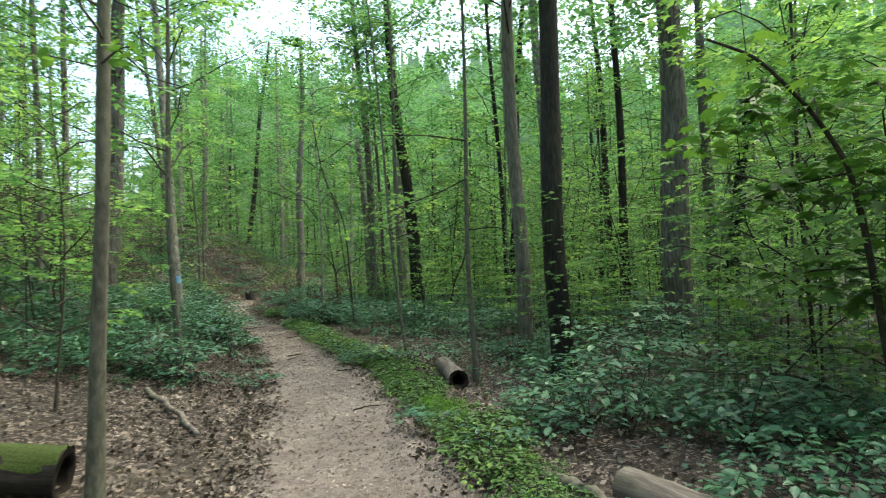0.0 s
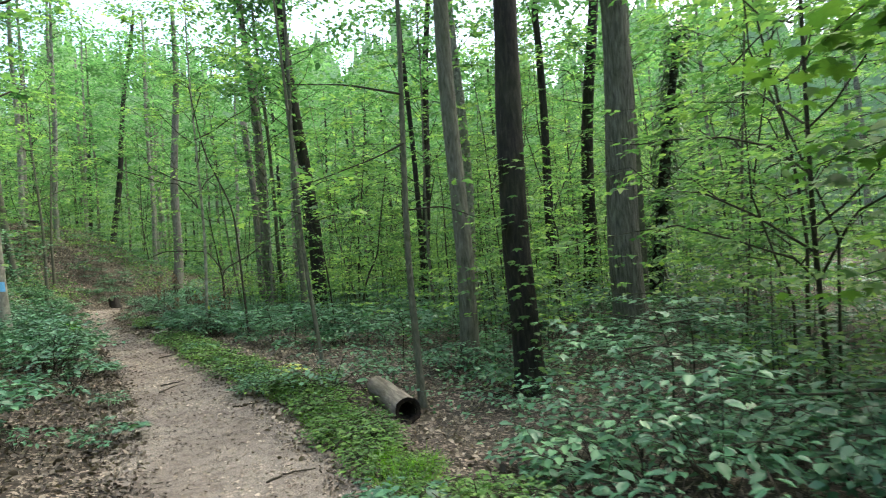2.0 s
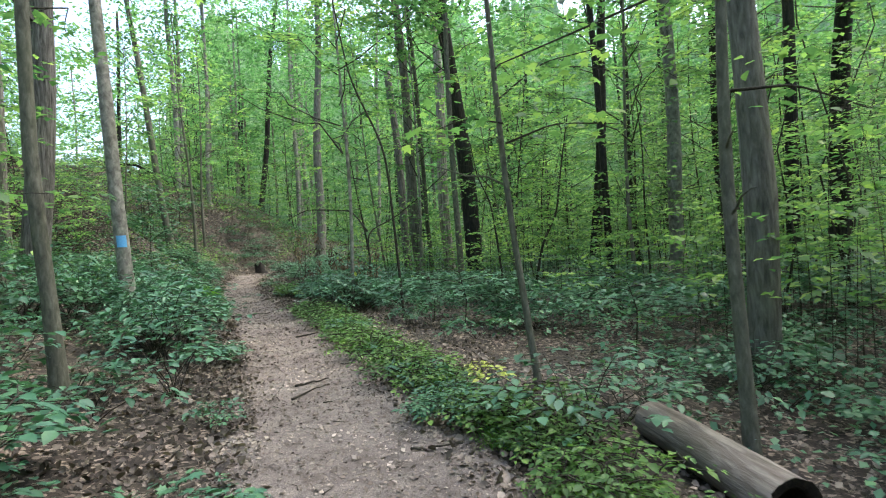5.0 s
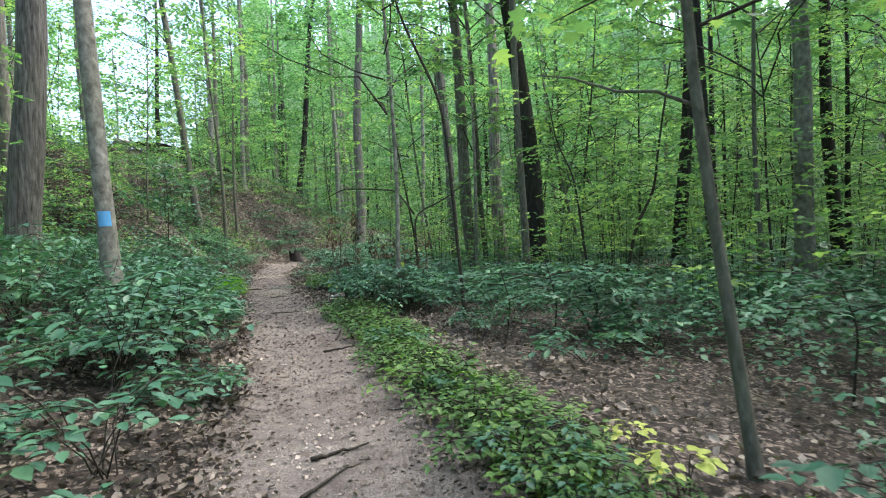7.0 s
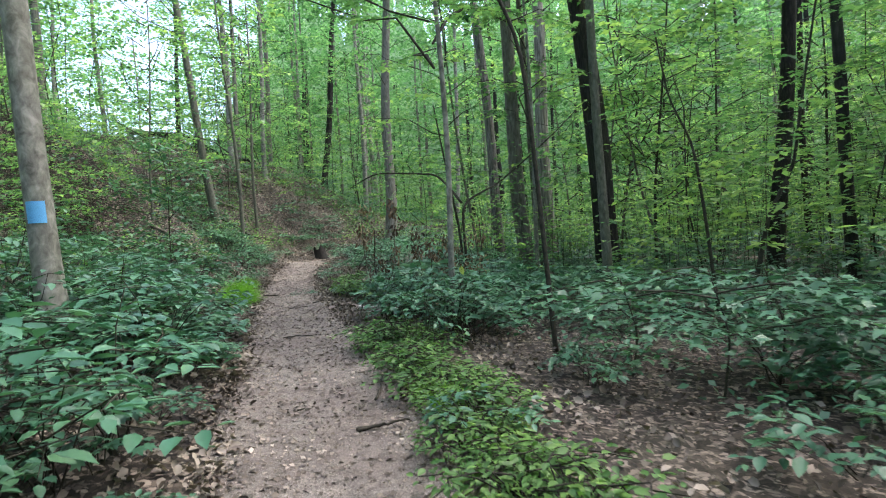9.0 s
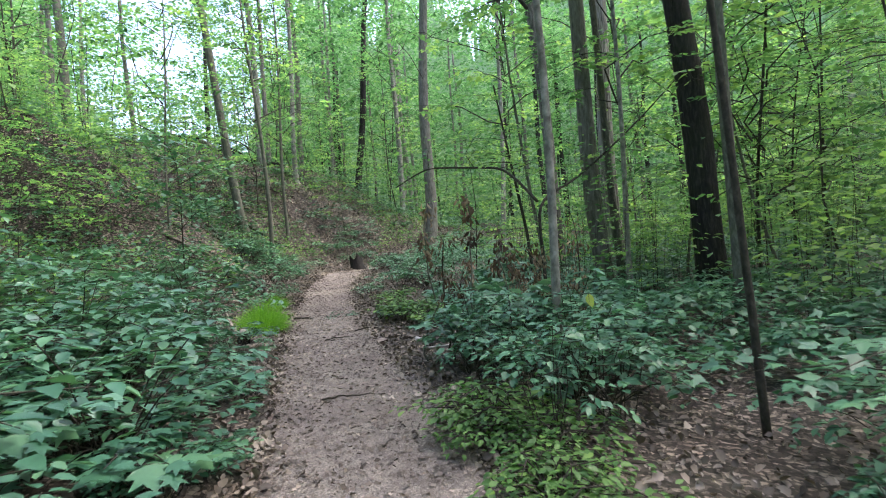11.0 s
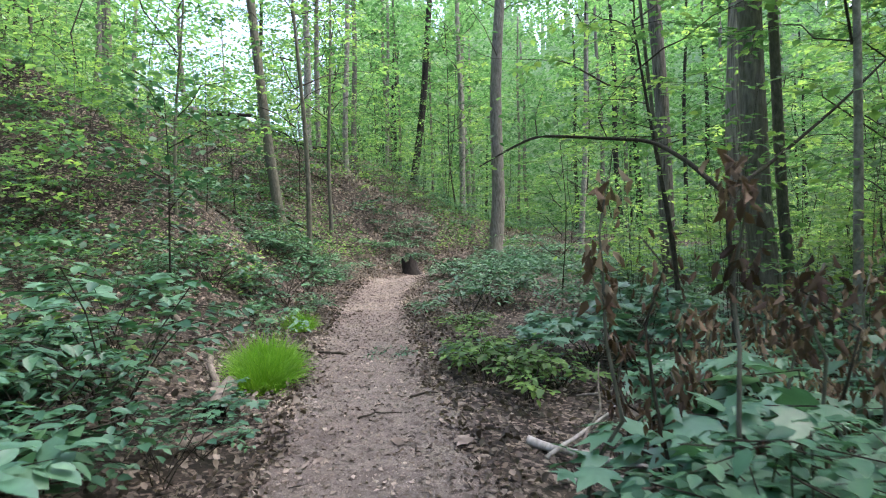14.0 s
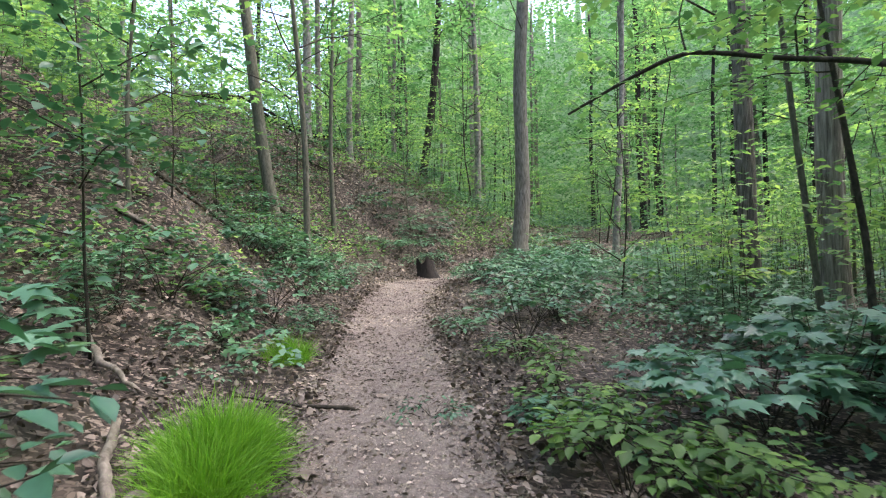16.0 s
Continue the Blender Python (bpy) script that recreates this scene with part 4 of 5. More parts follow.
def stick(name, points, r, label, mat=TWIG, group="fallen sticks", ends=0.35):
    """A bent stick lying along (x, y, height above the ground) points."""
    pts = [np.array((x, y, float(ground(x, y)) + h)) for x, y, h in points]
    o = pts[0].copy()
    p = Pile()
    fine = np.linspace(0, 1, 4 * len(pts))
    k = np.linspace(0, 1, len(pts))
    line = np.stack([np.interp(fine, k, [v[c] - o[c] for v in pts]) for c in range(3)], 1)
    line += bits_rng.normal(0, r * 0.35, line.shape)
    p.add(*tube(line, np.linspace(r, r * ends, len(line)), 8, 0.05, bits_rng))
    ob = new(name, p.mesh(name, mat, True))
    ob.matrix_world = pose(*o)
    return tagged(ob, label, "stick", group)


def grass_tuft(x, y, wide, high, count, label):
    rng = bits_rng
    t = thing("grass_tuft", pose(x, y, float(ground(x, y))), label, "grass", "grass tufts by the path")
    p = Pile()
    a, rr = rng.uniform(0, 2 * np.pi, count), wide * np.sqrt(rng.random(count))
    at = np.stack([np.cos(a) * rr, np.sin(a) * rr, np.full(count, -0.02)], 1)
    ahead = np.stack([np.cos(a) * rr / wide * 0.4, np.sin(a) * rr / wide * 0.4, np.ones(count)], 1) + rng.normal(0, 0.5, (count, 3))
    up = np.stack([-np.cos(a), -np.sin(a), np.full(count, 0.4)], 1) + rng.normal(0, 0.9, (count, 3))
    leaves(p, tri(BLADE), at, ahead, up, high * rng.uniform(0.3, 1.15, count) * (1.1 - 0.4 * rr / wide))
    tagged(part("turf", p.mesh("turf", GRASS), t), kind="stuff")
    return t


# the hollow log beside the path, an old mossy log and cut pieces near the start
log_thing("hollow_log", (0.12, 9.1), (-0.12, 10.6), 0.165, 0.15, "short grey weathered log with a dark hollow end")
log_thing("mossy_log", (-3.05, 4.35), (-4.6, 4.0), 0.2, 0.2, "old log under green moss among brown leaves", CHARRED, ENDGRAIN, 0.75, 0.75, 20, True)
log_thing("cut_log", (1.58, 3.5), (1.2, 4.22), 0.15, 0.14, "short grey cut log half sunk in leaves", DEADWOOD, ENDGRAIN, 0.7, 0.5)
log_thing("small_hollow_log", (-7.98, 19.86), (-8.5, 20.75), 0.085, 0.07, "small grey log with a hollow black end", DEADWOOD, ENDGRAIN, 0.75, 0.9)
stick("broken_branch", [(0.66, 4.5, 0.06), (0.82, 4.2, 0.07), (1.04, 3.8, 0.05)], 0.055, "broken orange-brown branch lying beside the path", DEADWOOD, "", 0.7)
stick("fallen_branch", [(-4.25, 7.95, 0.05), (-3.6, 7.1, 0.08), (-2.8, 6.2, 0.04)], 0.04, "grey fallen branch lying on brown leaves", DEADWOOD, "", 0.7)
stick("curved_branch", [(-8.42, 20.45, 0.03), (-8.62, 20.7, 0.07), (-8.82, 20.85, 0.12), (-9.0, 21.15, 0.2)], 0.035, "pale grey curved branch on the leaf litter", DEADWOOD, "", 0.7)
stick("fallen_limb", [(-7.8, 19.1, 0.05), (-7.72, 19.45, 0.06), (-7.62, 19.75, 0.05)], 0.045, "grey fallen limb at the edge of the path", DEADWOOD, "", 0.8)
stick("fallen_limb", [(-8.3, 22.7, 0.03), (-8.75, 22.55, 0.04), (-9.3, 22.5, 0.04)], 0.02, "dark thin limb lying across damp earth", TWIG, "")
stick("fallen_limb", [(-10.9, 22.6, 0.06), (-10.3, 22.2, 0.07), (-9.7, 22.0, 0.05)], 0.045, "brown fallen limb on the leaf-covered slope", DEADWOOD, "")
stick("fallen_limb", [(-14.2, 28.6, 0.1), (-13.2, 28.3, 0.1), (-12.3, 27.7, 0.08)], 0.05, "dark fallen limb on the slope", TWIG, "")
stick("fallen_limb", [(-14.9, 31.4, 0.2), (-13.8, 31.2, 0.2), (-12.9, 31.3, 0.15)], 0.06, "dark fallen limb on the slope", TWIG, "")
stick("fallen_limb", [(-20.6, 34.6, 0.25), (-19.2, 35.8, 0.3), (-17.6, 36.9, 0.22)], 0.16, "old dark log lying along the crest of the slope", BARK_GREY, "")
stick("fallen_limb", [(-19.6, 34.9, 0.4), (-18.4, 36.0, 0.6), (-17.0, 36.6, 0.3)], 0.1, "dark rotting limb heaped on the crest of the slope", CHARRED, "")
stick("fallen_limb", [(-18.2, 36.2, 0.2), (-17.2, 37.5, 0.35), (-16.4, 38.8, 0.25)], 0.14, "old dark log lying along the crest of the slope", CHARRED, "")
stick("fallen_limb", [(-12.6, 24.6, 0.06), (-11.7, 24.9, 0.1), (-10.9, 25.5, 0.06)], 0.035, "thin brown limb on the leafy slope", DEADWOOD, "")
stick("fallen_limb", [(7.2, 13.0, 0.1), (7.9, 12.6, 0.12), (8.7, 12.5, 0.1)], 0.04, "grey fallen limb among green plants", DEADWOOD, "")
for pts, r in (([(-1.98, 10.0, 0.05), (-1.84, 9.97, 0.055), (-1.62, 9.98, 0.05)], 0.012), ([(-3.3, 11.75, 0.055), (-3.15, 11.85, 0.06), (-3.0, 11.95, 0.055)], 0.014),
               ([(-3.2, 11.3, 0.05), (-3.1, 11.55, 0.06), (-2.98, 11.72, 0.055)], 0.011), ([(-4.08, 14.5, 0.055), (-3.94, 14.55, 0.065), (-3.76, 14.6, 0.055)], 0.016),
               ([(-4.1, 15.05, 0.045), (-4.13, 15.3, 0.05), (-4.18, 15.55, 0.045)], 0.011), ([(-2.5, 12.6, 0.04), (-2.7, 12.5, 0.05), (-3.0, 12.55, 0.05)], 0.01),
               ([(-1.3, 7.3, 0.05), (-1.15, 7.4, 0.055), (-0.9, 7.38, 0.05)], 0.012), ([(-5.9, 17.5, 0.05), (-5.75, 17.65, 0.055), (-5.5, 17.7, 0.05)], 0.01),
               ([(-6.9, 21.0, 0.05), (-6.75, 21.1, 0.06), (-6.5, 21.05, 0.05)], 0.012), ([(-7.1, 20.4, 0.05), (-7.0, 20.55, 0.055), (-6.8, 20.6, 0.05)], 0.009)):
    stick("twig", pts, r, "short dark twig lying on the footpath")
for q in range(46):
    y = bits_rng.uniform(3, 30)
    x = float(trail_x(y)) + bits_rng.uniform(-0.62, 0.62)
    a, n = bits_rng.uniform(0, 6.3), bits_rng.uniform(0.05, 0.14)
    stick("twig", [(x, y, 0.045), (x + n * 0.5 * math.cos(a), y + n * 0.5 * math.sin(a), 0.052), (x + n * math.cos(a + 0.3), y + n * math.sin(a + 0.3), 0.045)],
          bits_rng.uniform(0.003, 0.007), "short dark twig lying on the footpath")

# the blackened stump at the bend
z = float(ground(-10.75, 32.0))
stump = thing("stump", pose(-10.75, 32.0, z), "low blackened broken stump beside the footpath", "stump")
a = np.arange(16) / 16 * 2 * np.pi
p = Pile()
rings = [(-0.2, 0.36), (0.0, 0.29), (0.14, 0.23), (0.34, 0.21)]
jag = bits_rng.uniform(-0.12, 0.14, 16)
v = np.array([(r * (1 + 0.16 * math.sin(3 * b + h)) * math.cos(b) - 0.25 * max(h, 0), r * (1 + 0.16 * math.cos(2 * b)) * math.sin(b),
               h + (0.14 * max(0, math.sin(b + 2.4)) + jag[k] if h > 0.3 else 0)) for h, r in rings for k, b in enumerate(a)])
f = [(i * 16 + j, i * 16 + (j + 1) % 16, (i + 1) * 16 + (j + 1) % 16, (i + 1) * 16 + j) for i in range(3) for j in range(16)]
p.add(v, f)
part("bark", p.mesh("bark", CHARRED), stump)
p = Pile()
p.add(np.concatenate([v[48:], [(-0.07, 0, 0.2)]]), [(j, (j + 1) % 16, 16, 16) for j in range(0, 16)] and [(j, (j + 1) % 16, (j + 2) % 16, 16) for j in range(0, 16, 2)])
part("broken_top", p.mesh("broken_top", ENDGRAIN), stump, "rotten dark broken top")

# bright grass at the foot of the slope
grass_tuft(-8.5, 21.3, 0.22, 0.5, 4600, "bright green tuft of fine grass beside the path")
grass_tuft(-8.33, 20.95, 0.2, 0.42, 3000, "bright green tuft of fine grass beside the path")
grass_tuft(-8.7, 21.9, 0.16, 0.26, 800, "small green tuft of grass beside the path")
grass_tuft(-9.6, 23.8, 0.22, 0.34, 1300, "small green tuft of grass beside the path")
for q in range(46):
    y = bits_rng.uniform(4.5, 15.5)
    x = float(trail_x(y)) + float(np.interp(y, (5, 9, 11.5, 14), (1.22, 1.16, 1.02, 0.82))) + abs(bits_rng.normal(0, 0.18))
    grass_tuft(x, y, bits_rng.uniform(0.1, 0.2), bits_rng.uniform(0.16, 0.3), 320, "loose green grass at the edge of the footpath")

# the blue paint blaze on the slope's marked tree
blaze_tree = next(o for o in scene.objects if o.get("label") == LOOKS["blaze"])
bx, by, bz = blaze_tree.location
h0 = 1.63 - bz
lean = (-0.063, 0.009)
r = 0.122 * 1.02
p = Pile()
ang = np.linspace(-1.8, -0.5, 9)
grid = np.array([(lean[0] * h + r * math.cos(b) * 1.02, lean[1] * h + r * math.sin(b) * 1.02, h) for h in (h0 - 0.1, h0, h0 + 0.1) for b in ang])
p.add(grid, [(i * 9 + j, i * 9 + j + 1, (i + 1) * 9 + j + 1, (i + 1) * 9 + j) for i in range(2) for j in range(8)])
part("paint_blaze", p.mesh("paint_blaze", BLAZE), blaze_tree, "blue painted rectangle")


def spray(green, line, n, wide, size, shape, rng, droop=0.05):
    """Leaves spread flat along a bough."""
    t = rng.uniform(0.1, 1.05, n)
    c = np.stack([np.interp(t, np.linspace(0, 1, len(line)), np.asarray(line)[:, k]) for k in range(3)], 1)
    c += rng.normal(0, 1, (n, 3)) * np.array((wide, wide, droop + wide * 0.25))
    ahead, up = around(rng, n, 0.3)
    leaves(green, shape, c, ahead, up, size * rng.uniform(0.6, 1.2, n))


def bowed(name, label, lines, sprays, mat, shape, leaf_mat, size, group=""):
    """Boughs given as (radius, points); leaves along those listed with count and width."""
    o = np.array(lines[0][1][0])
    t = thing(name, pose(*o), label, "sapling", group)
    for k, (r, pts) in enumerate(lines):
        pts = np.array(pts) - o
        fine = np.linspace(0, 1, 5 * len(pts))
        base = np.linspace(0, 1, len(pts))
        line = np.stack([np.interp(fine, base, pts[:, c]) for c in range(3)], 1)
        for _ in range(3):
            line[1:-1] = (line[:-2] + 2 * line[1:-1] + line[2:]) / 4
        p = Pile()
        p.add(*tube(line, np.linspace(r, r * 0.35, len(line)), 8, 0.03, bits_rng))
        part("trunk" if k == 0 else "bough", p.mesh("bough", mat, True), t)
    g = Pile()
    for k, n, wide in sprays:
        spray(g, np.array(lines[k][1]) - o, n, wide, size, shape, bits_rng)
    part("crown", g.mesh("crown", leaf_mat), t)
    return t


g0 = float(ground(3.9, 4.95)) - 0.05
# the darker weed green stands in for shadow on these maple leaves
bowed("bowed_sapling", "bowed young maple with broad lobed leaves hanging over the plants",
      [(0.035, [(3.9, 4.95, g0), (3.76, 4.9, 0.72), (3.65, 4.86, 1.57), (3.53, 4.83, 2.13), (3.25, 4.81, 2.59), (2.78, 4.79, 3.11), (2.34, 4.78, 3.28)]),
       (0.012, [(3.6, 4.86, 1.7), (3.9, 5.2, 2.0), (4.4, 5.6, 2.3)]), (0.012, [(3.3, 4.82, 2.5), (3.6, 5.3, 2.9), (4.1, 5.9, 3.1)]),
       (0.012, [(3.55, 4.84, 2.05), (3.2, 5.3, 2.0), (2.9, 5.9, 1.85)]), (0.012, [(3.7, 4.88, 1.2), (3.5, 5.4, 1.2), (3.3, 6.0, 1.0)]),
       (0.01, [(3.0, 4.8, 2.9), (2.8, 5.3, 2.8), (2.7, 5.9, 2.5)]), (0.012, [(3.75, 4.9, 0.9), (4.1, 5.3, 1.0), (4.5, 5.8, 0.9)])],
      [(0, 90, 0.35), (1, 130, 0.28), (2, 130, 0.3), (3, 130, 0.26), (4, 110, 0.26), (5, 120, 0.26), (6, 110, 0.28)], TWIG, tri(LOBED), LEAF_WEED, 0.155)
g0 = float(ground(4.9, 6.2)) - 0.05
bowed("fallen_bough", "dark bare bough sagging over the undergrowth",
      [(0.022, [(4.9, 6.2, g0), (4.68, 6.15, -0.43), (4.09, 6.14, -0.1), (3.61, 6.14, 0.08), (3.05, 6.14, 0.1), (2.5, 6.14, 0.17)]),
       (0.014, [(3.61, 6.14, 0.08), (4.13, 6.11, 0.55), (4.6, 6.09, 0.85)]), (0.009, [(3.4, 6.14, 0.09), (3.5, 6.1, -0.15), (3.55, 6.0, -0.4)])],
      [(1, 26, 0.22)], TWIG, tri(LOBED), LEAF_MID, 0.12)
g0 = float(ground(-4.1, 22.1)) - 0.05
bowed("forked_sapling", "dark forked sapling with one long arched bough and light green leaves",
      [(0.03, [(-4.1, 22.1, g0), (-4.12, 22.15, 0.9), (-4.15, 22.21, 1.82), (-3.48, 23.35, 2.22), (-2.71, 23.79, 2.85), (-2.12, 24.17, 3.38), (-1.49, 24.57, 4.0)]),
       (0.027, [(-4.15, 22.21, 1.82), (-4.44, 22.55, 2.2), (-4.74, 23.0, 2.5), (-5.3, 22.9, 2.55), (-5.92, 22.56, 2.57), (-6.3, 22.85, 2.48), (-6.69, 23.16, 2.36)]),
       (0.008, [(-5.92, 22.56, 2.57), (-5.95, 22.65, 2.8), (-5.85, 22.8, 3.15)]), (0.008, [(-5.2, 22.9, 2.55), (-5.3, 22.6, 2.75), (-5.0, 22.2, 3.0)]),
       (0.009, [(-4.74, 23.0, 2.5), (-4.4, 23.4, 2.6), (-4.0, 23.9, 2.75)])],
      [(1, 90, 0.3), (2, 60, 0.3), (3, 70, 0.3), (4, 60, 0.3), (0, 120, 0.4)], TWIG, tri(OVATE), LEAF_MID, 0.095)
g0 = float(ground(-10.5, 22.3)) - 0.05
bowed("beech_sapling", "young beech with layered oval leaves on the slope",
      [(0.016, [(-10.5, 22.3, g0), (-10.48, 22.25, 1.4), (-10.4, 22.2, 2.4), (-10.45, 22.2, 3.4)]),
       (0.008, [(-10.45, 22.2, 1.9), (-10.0, 22.0, 2.15), (-9.5, 21.9, 2.25)]), (0.008, [(-10.42, 22.2, 2.3), (-10.8, 21.8, 2.6), (-11.2, 21.4, 2.7)]),
       (0.008, [(-10.4, 22.2, 2.7), (-9.9, 22.3, 2.95), (-9.4, 22.4, 3.0)]), (0.008, [(-10.42, 22.2, 3.0), (-10.2, 21.7, 3.3), (-10.1, 21.2, 3.35)]),
       (0.007, [(-10.47, 22.25, 1.5), (-10.9, 22.0, 1.65), (-11.3, 21.7, 1.7)])],
      [(1, 120, 0.2), (2, 130, 0.22), (3, 140, 0.22), (4, 140, 0.22), (5, 110, 0.2), (0, 60, 0.25)], TWIG, tri(OVATE), LEAF_LOW, 0.12)
bowed("side_bough", "thin dark bough reaching from a young tree with pale green leaves",
      [(0.018, [(0.48, 10.22, 3.8), (-0.24, 10.21, 3.94), (-1.07, 10.38, 4.01)]), (0.014, [(0.48, 10.22, 3.1), (0.06, 10.19, 2.9), (-0.59, 10.33, 2.7), (-1.18, 10.45, 2.53)]),
       (0.014, [(0.48, 10.25, 2.16), (1.0, 10.35, 2.2), (1.52, 10.35, 1.99)])],
      [(0, 90, 0.35), (1, 90, 0.35), (2, 40, 0.25)], TWIG, tri(OVATE), LEAF_MID, 0.1)

bowed("side_bough", "thin boughs of a young maple with broad lobed leaves",
      [(0.012, [(-1.04, 11.7, 2.15), (-0.55, 11.6, 2.3), (0.05, 11.6, 2.25)]), (0.01, [(-1.05, 11.7, 2.35), (-1.4, 12.0, 2.5), (-1.75, 12.3, 2.45)]),
       (0.01, [(-1.07, 11.7, 2.6), (-0.7, 11.3, 2.8), (-0.2, 11.0, 2.8)]), (0.01, [(-1.09, 11.7, 2.9), (-1.0, 12.2, 3.1), (-0.8, 12.8, 3.1)])],
      [(0, 50, 0.22), (1, 45, 0.22), (2, 50, 0.24), (3, 50, 0.26)], TWIG, tri(LOBED), LEAF_MID, 0.12)



def crooked_sapling(points, r, count, size, label, leaf_mat, low=0.35):
    """A thin crooked stem and the level sprays of leaves that leave it from a share of its height up."""
    rng = bits_rng
    p0 = np.array(points[0], float)
    p0[2] = float(ground(p0[0], p0[1])) - 0.05
    pts = np.vstack([p0, np.array(points[1:], float)]) - p0
    fine, base = np.linspace(0, 1, 6 * len(pts)), np.linspace(0, 1, len(pts))
    line = np.stack([np.interp(fine, base, pts[:, c]) for c in range(3)], 1)
    for _ in range(3):
        line[1:-1] = (line[:-2] + 2 * line[1:-1] + line[2:]) / 4
    t = thing("sapling", pose(*p0), label, "sapling", "crooked saplings")
    p, wood, green = Pile(), Pile(), Pile()
    p.add(*tube(line, np.linspace(r, r * 0.4, len(line)), 8, 0.04, rng))
    part("trunk", p.mesh("trunk", TWIG, True), t)
    for k in range(count):
        f = low + (1 - low) * (k + rng.random()) / count
        foot = np.array([np.interp(f, fine, line[:, c]) for c in range(3)])
        a, far = 2.4 * k + rng.normal(0, 0.4), rng.uniform(0.4, 1.1)
        out = np.array((math.cos(a), math.sin(a), 0.06))
        limb = curve(foot, foot + out * far, 0.05, rng, 4)
        wood.add(*tube(limb, (0.008, 0.006, 0.004, 0.003), 4, caps=False))
        for turn, at in ((0.0, 1.0), (0.9, 0.7), (-0.9, 0.55), (1.2, 0.35)):
            b = a + turn + rng.normal(0, 0.15)
            fan(green, wood, rng, foot + out * far * at, np.array((math.cos(b), math.sin(b), 0.0)), rng.uniform(0.3, 0.55), 9, size, TRILOBE)
    tagged(part("branchwork", wood.mesh("branchwork", TWIG), t), kind="stuff")
    part("crown", green.mesh("crown", leaf_mat), t)
    return t


crooked_sapling([(0.1, 19.5, 0), (0.4, 19.5, 1.15), (0.78, 19.5, 1.86), (0.9, 19.5, 2.68), (1.18, 19.5, 4.2)], 0.035, 9, 0.13, "crooked dark sapling leaning among the trees", LEAF_MID, 0.45)
crooked_sapling([(-0.6, 18.5, 0), (-0.73, 18.5, 1.36), (-0.82, 18.5, 2.12), (-1.08, 18.5, 2.72), (-1.2, 18.5, 3.56)], 0.024, 8, 0.12, "thin crooked sapling with layered light green leaves", LEAF_MID, 0.4)
crooked_sapling([(-2.7, 17.0, 0), (-2.76, 17.0, 1.1), (-2.87, 17.0, 3.14), (-3.5, 17.1, 4.6), (-3.79, 17.2, 6.4)], 0.03, 8, 0.12, "slender dark sapling bent over at its top", LEAF_MID, 0.5)
crooked_sapling([(-4.35, 24.0, 0), (-4.42, 24.0, 1.27), (-4.61, 24.0, 2.54), (-4.69, 24.0, 3.06), (-4.85, 24.0, 4.2)], 0.035, 9, 0.13, "crooked dark sapling with bright maple leaves", LEAF_MID, 0.5)
crooked_sapling([(3.05, 19.96, 0), (2.98, 19.96, 1.8), (3.02, 19.96, 3.4), (2.9, 19.96, 5.0)], 0.028, 9, 0.13, "straight thin sapling with layered green leaves", LEAF_MID, 0.3)
for x, y, h in ((-1.55, 15.5, 1.0), (-1.0, 15.9, 0.95), (-2.1, 16.1, 0.9), (0.6, 13.4, 0.85), (2.6, 7.6, 0.9), (3.4, 8.4, 1.0), (1.9, 7.0, 0.7)):
    crooked_sapling([(x, y, 0), (x + 0.06, y - 0.03, 0.55 * h - 0.25), (x - 0.05, y + 0.05, h - 0.2)], 0.012, 8, 0.115, "knee-high shrub of flat blue-green leaf layers over leaf litter", LEAF_LOW, 0.5)
bowed("leafy_sprig", "thin hanging twig of a young tree with broad green leaves",
      [(0.01, [(-2.5, 3.95, 2.95), (-2.16, 3.6, 2.92), (-1.97, 3.4, 2.85)]), (0.006, [(-2.16, 3.6, 2.92), (-1.82, 3.35, 2.62), (-1.55, 3.3, 2.52)]),
       (0.006, [(-2.5, 3.95, 2.95), (-2.64, 3.4, 2.86), (-2.55, 3.3, 2.5)])],
      [(0, 12, 0.07), (1, 12, 0.08), (2, 10, 0.07)], TWIG, tri(OVATE), LEAF_WEED, 0.1)

# ivy and young leaves on the dark backlit trunk
A_TREE = (2.07, 10.26)
p = Pile()
n = 190
zz = bits_rng.choice((0.4, 1.1, 1.35, 1.9, 2.6, 3.3), n) + bits_rng.normal(0, 0.16, n)
a = bits_rng.uniform(-3.4, 0.3, n)
d = np.stack([np.cos(a), np.sin(a), 0 * a], 1)
c = d * (0.22 + bits_rng.uniform(0.0, 0.35, n))[:, None] + np.stack([0 * zz, -0.033 * zz, zz], 1)
leaves(p, tri(LOBED), c, d + np.array((0, 0, -0.35)), np.array((0, 0, 1.0)) + d * 0.3, bits_rng.uniform(0.08, 0.15, n))
creeper = thing("creeper", pose(*A_TREE, float(ground(*A_TREE))), "leafy creeper growing up a dark backlit trunk", "creeper")
part("foliage", p.mesh("foliage", LEAF_WEED), creeper)

